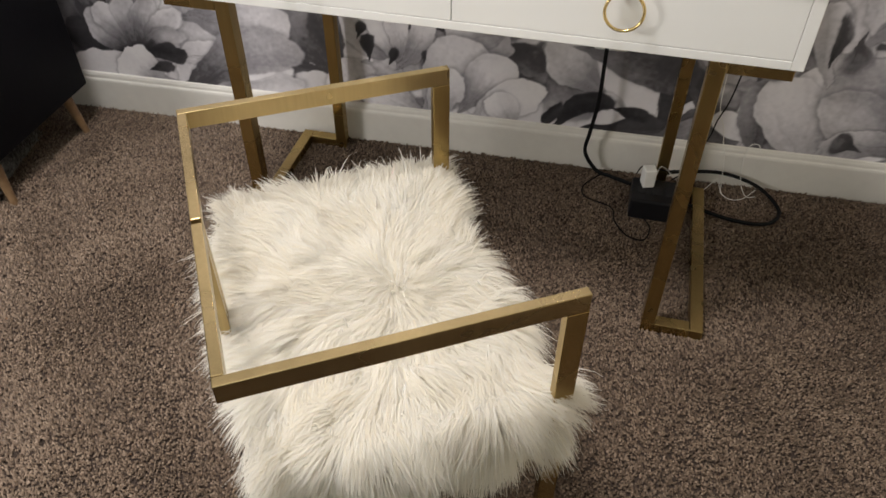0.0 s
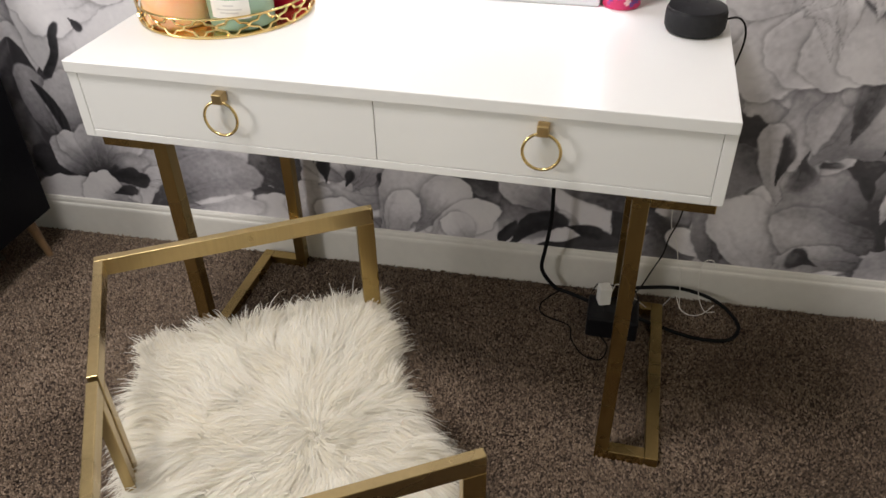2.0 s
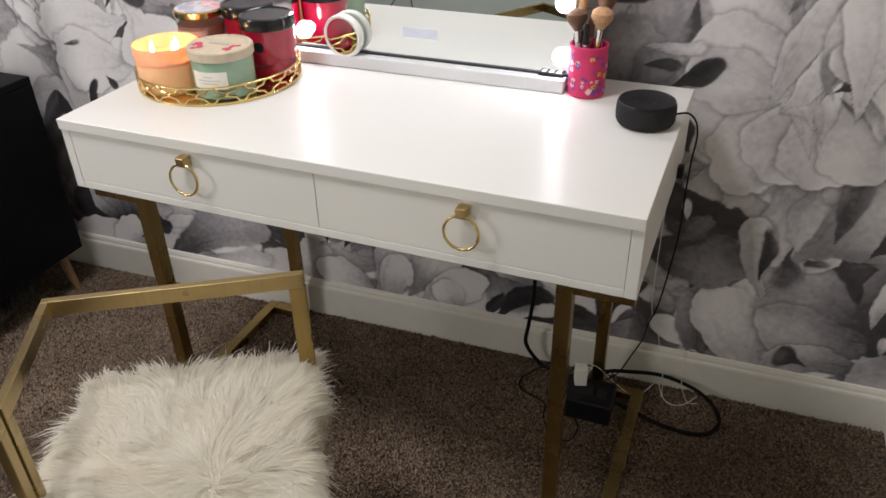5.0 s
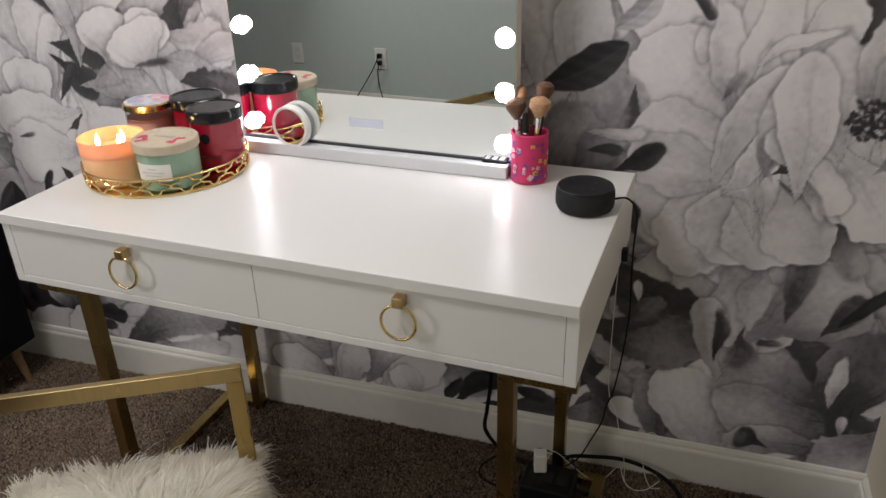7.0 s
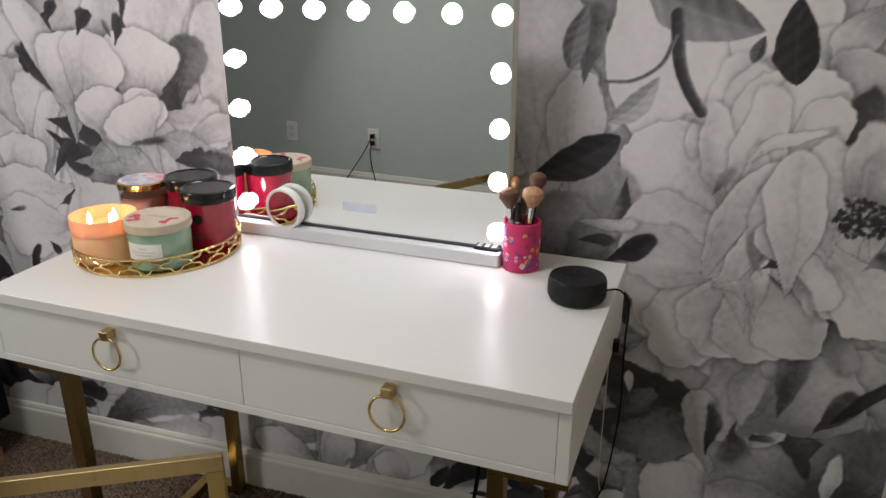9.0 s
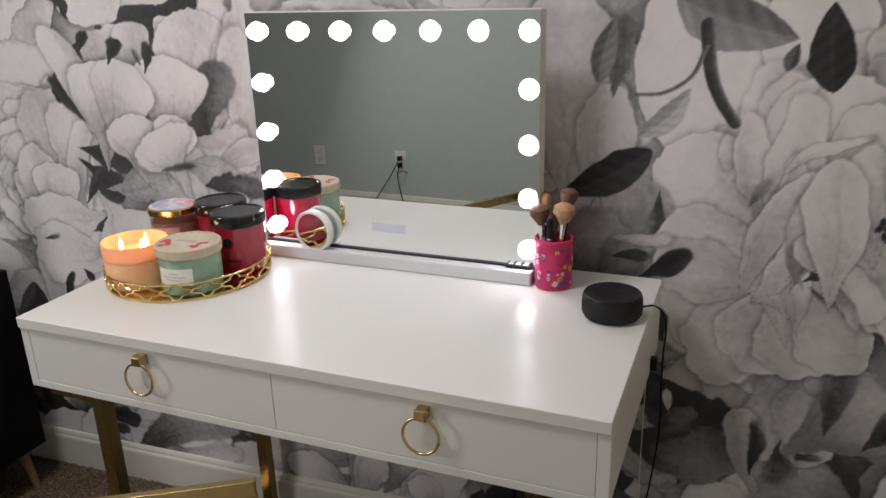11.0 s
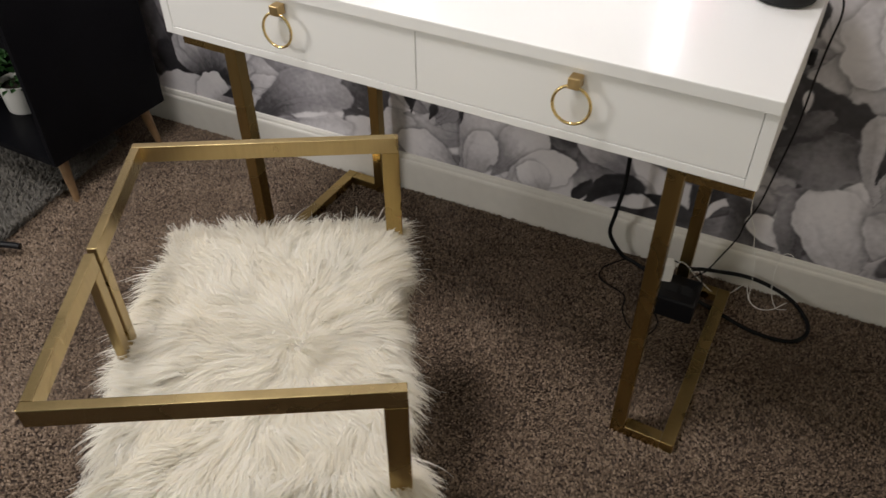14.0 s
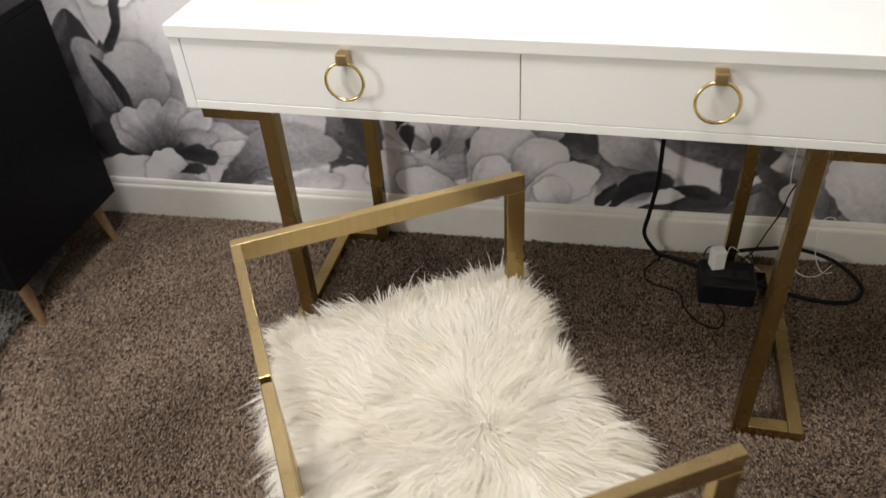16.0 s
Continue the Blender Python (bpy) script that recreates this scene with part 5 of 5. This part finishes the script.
so = wall_outlet(0, 0, "white double outlet plate on the mural wall")
so.matrix_world = ROOM @ pose(0.238, -0.0105, 0.388)
cord("extension_cord", [(0.232, 0.520, 0.383), (0.230, 0.516, 0.340), (0.231, 0.514, 0.22), (0.222, 0.512, 0.13), (0.218, 0.512, 0.07), (0.252, 0.518, 0.016), (0.284, 0.508, 0.013), (0.320, 0.488, 0.018), (0.345, 0.462, 0.03)], 0.0048, CORD, "thick black power cord running down from the outlet")
plug = thing("plug", 0.232, 0.533, 0.388, 0, "black plug pushed into the wall outlet", "plug")
part("body", box(-0.013, 0.013, -0.022, 0.0, -0.016, 0.014, 0.004), BLACK_PLASTIC, plug)
strip = thing("power_strip", 0.397, 0.415, 0.0, 1, "black block power strip lying on the carpet", "power strip")
part("body", box(-0.058, 0.058, -0.045, 0.045, 0.004, 0.060, 0.006, 3), BLACK_PLASTIC, strip)
for k in range(3):
    part("socket", box(-0.045 + 0.032 * k, -0.022 + 0.032 * k, -0.018, 0.012, 0.0602, 0.0612, 0.0004), BLACK_FABRIC, strip)
cube = thing("charger", 0.372, 0.432, 0.0615, 18, "small white charger block plugged into the strip", "charger")
part("body", box(-0.014, 0.014, -0.014, 0.014, 0, 0.048, 0.003), WHITE_PLASTIC, cube)
cord("extension_cord", [(0.452, 0.430, 0.03), (0.491, 0.432, 0.016), (0.58, 0.410, 0.012), (0.655, 0.417, 0.012), (0.684, 0.462, 0.012), (0.668, 0.512, 0.014), (0.62, 0.533, 0.034), (0.545, 0.533, 0.052), (0.470, 0.522, 0.050), (0.420, 0.510, 0.044), (0.395, 0.462, 0.045)], 0.0046, CORD, "thick black cord looped on the carpet")
cord("thin_cord", [(0.262, 0.508, 0.012), (0.228, 0.460, 0.009), (0.236, 0.418, 0.009), (0.300, 0.392, 0.009), (0.312, 0.345, 0.009), (0.343, 0.301, 0.009), (0.381, 0.295, 0.009), (0.393, 0.340, 0.009), (0.372, 0.372, 0.014)], 0.0017, CORD, "thin black cord curled on the carpet")
cord("phone_cable", [(0.496, 0.525, 0.60), (0.494, 0.527, 0.42), (0.497, 0.526, 0.247), (0.518, 0.525, 0.184), (0.528, 0.523, 0.14), (0.534, 0.522, 0.125), (0.541, 0.522, 0.09), (0.548, 0.520, 0.040), (0.553, 0.505, 0.014), (0.575, 0.490, 0.010), (0.603, 0.498, 0.012), (0.628, 0.515, 0.030)], 0.0010, WHITE_CORD, "thin white charging cable tangled by the wall", 6)
cord("phone_cable", [(0.613, 0.528, 0.129), (0.606, 0.530, 0.146), (0.588, 0.530, 0.141), (0.583, 0.528, 0.098), (0.592, 0.522, 0.040), (0.610, 0.508, 0.012), (0.632, 0.512, 0.012)], 0.0010, WHITE_CORD, "loose end of a thin white cable", 6)
cord("phone_cable", [(0.388, 0.430, 0.095), (0.40, 0.45, 0.105), (0.44, 0.465, 0.06), (0.485, 0.485, 0.014), (0.510, 0.500, 0.018), (0.535, 0.515, 0.046), (0.544, 0.512, 0.030), (0.552, 0.505, 0.012)], 0.0010, WHITE_CORD, "thin white charging cable leaving the charger", 6)
cord("thin_cord", [(0.345, 0.455, 0.07), (0.36, 0.47, 0.085), (0.41, 0.47, 0.080), (0.435, 0.455, 0.095), (0.45, 0.44, 0.075), (0.44, 0.43, 0.062)], 0.0015, CORD, "thin black cord looping over the strip")

# sockets on the plain wall, seen in the mirror
for ux, text in ((-1.31, "white outlet plate with two dark plugs"), (-1.85, "blank white cover plate")):
    p = wall_outlet(0, 0, text)
    p.matrix_world = ROOM @ pose(ux, FRONT, 0.31, 0, 0, 180)
    if ux > -1.5:
        for k in (-1, 1):
            part("plug", box(-0.012, 0.012, -0.032, -0.0083, 0.0195 * k - 0.012, 0.0195 * k + 0.012, 0.004), BLACK_PLASTIC, p, "small dark plug")
wc = cord("charging_cable", [(0, -0.03, 0.02), (0.03, -0.045, -0.05), (0.11, -0.03, -0.16), (0.22, -0.02, -0.30), (0.28, -0.02, -0.34)], 0.003, CORD, "black cord hanging from a wall outlet")
wc.matrix_world = ROOM @ pose(-1.31, FRONT, 0.31, 0, 0, 180)
wc = cord("charging_cable", [(0, -0.03, -0.02), (0.0, -0.05, -0.08), (-0.01, -0.04, -0.18), (-0.05, -0.03, -0.34)], 0.003, CORD, "black cord hanging from a wall outlet")
wc.matrix_world = ROOM @ pose(-1.31, FRONT, 0.31, 0, 0, 180)

# ---------------------------------------------------------------- nightstand and what it holds
NX, NW, NY0, NY1, NZ0, NZ1 = -1.065, 0.46, 0.035, 0.412, 0.131, 0.632
night = thing("nightstand", NX - NW / 2, 0, 0, 0, "black wooden nightstand with open shelf and tapered legs", "nightstand")
h = NW / 2
part("top", box(-h, h, NY0, NY1, NZ1 - 0.018, NZ1, 0.002), BLACK_LAM, night)
part("side", box(h - 0.016, h, NY0, NY1, NZ0, NZ1 - 0.0182, 0.0015), BLACK_LAM, night)
part("side", box(-h, -h + 0.016, NY0, NY1, NZ0, NZ1 - 0.0182, 0.0015), BLACK_LAM, night)
part("bottom", box(-h + 0.0162, h - 0.0162, NY0, NY1, NZ0, NZ0 + 0.016, 0.001), BLACK_LAM, night)
part("back", box(-h + 0.0162, h - 0.0162, NY1 - 0.008, NY1, NZ0 + 0.0162, NZ1 - 0.0182), BLACK_LAM, night)
part("shelf", box(-h + 0.0162, h - 0.0162, NY0 + 0.004, NY1 - 0.0082, 0.440, 0.455, 0.001), BLACK_LAM, night)
part("drawer_front", box(-h + 0.0185, h - 0.0185, NY0 + 0.001, NY0 + 0.017, 0.458, NZ1 - 0.021, 0.002), BLACK_LAM, night)
for lx in (-1, 1):
    for ly, yb in ((-1, NY0 + 0.045), (1, NY1 - 0.050)):
        bm = bmesh.new()
        top = Vector((lx * (h - 0.040), yb, NZ0 - 0.0003))
        end = Vector((lx * (h - 0.020), yb + ly * 0.012, 0.0))
        ringt, ringb = [], []
        for k in range(14):
            a = 2 * math.pi * k / 14
            ringt.append(bm.verts.new(top + Vector((0.015 * math.cos(a), 0.015 * math.sin(a), 0))))
            ringb.append(bm.verts.new(end + Vector((0.0085 * math.cos(a), 0.0085 * math.sin(a), 0))))
        for k in range(14):
            bm.faces.new((ringt[k], ringt[(k + 1) % 14], ringb[(k + 1) % 14], ringb[k]))
        bm.faces.new(ringt)
        bm.faces.new(ringb[::-1])
        part("leg", bm, OAK, night, "tapered wooden leg", True)

pot = thing("potted_plant", -1.350, 0.192, NZ0 + 0.0163, 0, "small leafy green plant in a white tapered pot", "plant")
part("pot", lathe([(0.0, 0.0), (0.046, 0.0), (0.048, 0.003), (0.0535, 0.080), (0.052, 0.082), (0.050, 0.080), (0.047, 0.066), (0.0, 0.066)], 40), POT_WHITE, pot, "white ceramic pot", True)
part("soil", lathe([(0.0, 0.070), (0.046, 0.068), (0.046, 0.0665), (0.0, 0.0665)], 24), SOIL, pot)
rr_ = random.Random(21)
leaves = bmesh.new()
for k in range(230):
    a, q = rr_.uniform(0, 6.283), rr_.random() ** 0.6
    z = 0.070 + rr_.uniform(0.012, 0.125)
    rad = 0.085 * q * (1.15 - abs(z - 0.13) / 0.12 * 0.5)
    c = Vector((rad * math.cos(a), rad * math.sin(a), z))
    d = Vector((math.cos(a) + rr_.uniform(-0.6, 0.6), math.sin(a) + rr_.uniform(-0.6, 0.6), rr_.uniform(-0.1, 1.0))).normalized()
    s = d.cross(Vector((rr_.uniform(-0.4, 0.4), rr_.uniform(-0.4, 0.4), 1))).normalized()
    ln, w = rr_.uniform(0.018, 0.032), rr_.uniform(0.005, 0.009)
    up = s.cross(d)
    v = [leaves.verts.new(p) for p in (c, c + d * ln * 0.45 + s * w + up * 0.002, c + d * ln - up * 0.004, c + d * ln * 0.45 - s * w + up * 0.002, c + d * ln * 0.5 - up * 0.001)]
    leaves.faces.new((v[0], v[1], v[4]))
    leaves.faces.new((v[1], v[2], v[4]))
    leaves.faces.new((v[2], v[3], v[4]))
    leaves.faces.new((v[3], v[0], v[4]))
tagged(part("foliage", leaves, LEAF, pot, "dense small green leaves"), kind="stuff")

bottle = thing("water_bottle", -1.165, 0.285, NZ1, 0, "clear plastic water bottle with a dark blue label", "bottle")
part("body", lathe([(0.0, 0.001), (0.028, 0.0), (0.034, 0.006), (0.0345, 0.018), (0.0325, 0.026), (0.0335, 0.034), (0.034, 0.16), (0.028, 0.19), (0.013, 0.215), (0.013, 0.235), (0.0, 0.235)], 40), CLEAR, bottle, "clear plastic body", True)
lb = part("label", arc_patch(0.0344, radians(-150), radians(10), 0.045, 0.125), BLUE_LABEL, bottle, "dark blue oval label")
bars = bmesh.new()
for k in range(5):
    box(-0.004, 0.004, -0.0358, -0.0351, 0.055 + 0.011 * k, 0.063 + 0.011 * k, bm=bars)
part("label_print", bars, WHITE_PLASTIC, lb)
part("cap", lathe([(0.0, 0.2352), (0.0145, 0.2352), (0.0145, 0.252), (0.0, 0.254)], 24), CYAN_CAP, bottle, "blue cap", True)


def wire_ornament(x, y, z, r, turn, text):
    ob = thing("wire_ornament", x, y, z, turn, text, "ornament", "gold wire ornaments")
    bm = bmesh.new()
    bmesh.ops.create_icosphere(bm, subdivisions=1, radius=r)
    low = min(v.co.z for v in bm.verts)
    edges = [(e.verts[0].co.copy(), e.verts[1].co.copy()) for e in bm.edges]
    bm.free()
    wires = bmesh.new()
    for a, b in edges:
        tube([a - Vector((0, 0, low - 0.0016)), b - Vector((0, 0, low - 0.0016))], 0.0016, 6, wires)
    part("wire", wires, BRASS, ob, "thin gold wire")
    return ob


wire_ornament(-1.185, 0.368, NZ1, 0.038, 20, "open geometric gold wire ornament behind the bottle")
wire_ornament(-1.262, 0.300, NZ1, 0.045, 50, "open geometric gold wire ornament on the nightstand")

# ---------------------------------------------------------------- grey shag rug
rug = thing("shag_rug", -1.75, -0.30, 0, 10, "grey long-pile shag rug partly under the nightstand", "rug")
RW, RD = 0.66, 0.50
part("backing", box(-RW, RW, -RD, RD, 0.0005, 0.012, 0.003), plain("rug_backing", (0.16, 0.155, 0.145), 0.95, grain=150, vary=0.3, bump=0.6), rug)


def pile(name, count, area, height, radius, lean, material, seed, base=0.0, sides=3, rooted=True):
    """Yarn tufts: small leaning cones with rounded random tones."""
    g = np.random.default_rng(seed)
    x0, x1, y0, y1 = area
    p = np.stack([g.uniform(x0, x1, count), g.uniform(y0, y1, count), np.full(count, base)], 1)
    hgt = height * g.uniform(0.65, 1.25, count)
    nap = np.sin(p[:, 0] * 9 + 2 * np.sin(p[:, 1] * 7)) + np.sin(p[:, 1] * 13 + 3 * np.sin(p[:, 0] * 5 + 1)) + 0.6 * np.sin(p[:, 0] * 31 + p[:, 1] * 23)
    tip = p + np.stack([g.normal(0, lean, count) + 0.6 * lean * nap, g.normal(0, lean, count) - 0.4 * lean * nap, hgt], 1)
    rad = radius * g.uniform(0.75, 1.3, count)
    a0 = g.uniform(0, 6.283, count)
    ring = []
    for k in range(sides):
        a = a0 + 2 * math.pi * k / sides
        ring.append(p * 0.45 + tip * 0.55 + np.stack([rad * np.cos(a), rad * np.sin(a), np.zeros(count)], 1))
    v = np.stack([p, *ring, tip], 1).reshape(-1, 3)
    n = sides + 2
    b = np.arange(count) * n
    f = []
    for k in range(sides):
        j = (k + 1) % sides
        if rooted:
            f.append(np.stack([b, b + 1 + j, b + 1 + k], 1))
        f.append(np.stack([b + n - 1, b + 1 + k, b + 1 + j], 1))
    tone = np.repeat(np.clip(g.normal(0.5, 0.24, count), 0, 1), n)
    return raw_mesh(name, v, np.concatenate(f), material, tone)


rp = new("yarn", pile("rug_pile", 60000, (-RW - 0.012, RW + 0.012, -RD - 0.012, RD + 0.012), 0.026, 0.0024, 0.009, RUG_YARN, 3, 0.010))
rp.parent = rug
tagged(rp, "long tangled grey yarn", kind="stuff")
rod = tagged(part("metal_rod", tube([Vector((-1.70, -0.41, 0.046)), Vector((-1.30, -0.265, 0.044)), Vector((-1.03, -0.158, 0.036)), Vector((-1.018, -0.153, 0.034))], 0.008, 10), BLACK_PLASTIC, None, "slim black metal stand leg lying over the rug", True), category="stand leg")

# ---------------------------------------------------------------- carpet pile
cp = new("carpet_pile", pile("carpet_pile", TUFTS, (-1.45, RIGHT - 0.016, -1.35, -0.016), 0.0105, 0.0026, 0.0032, TUFT, 8, -0.004, 3, False))
cp.parent = floor
tagged(cp, "brown and beige flecked cut-pile yarn", kind="stuff")
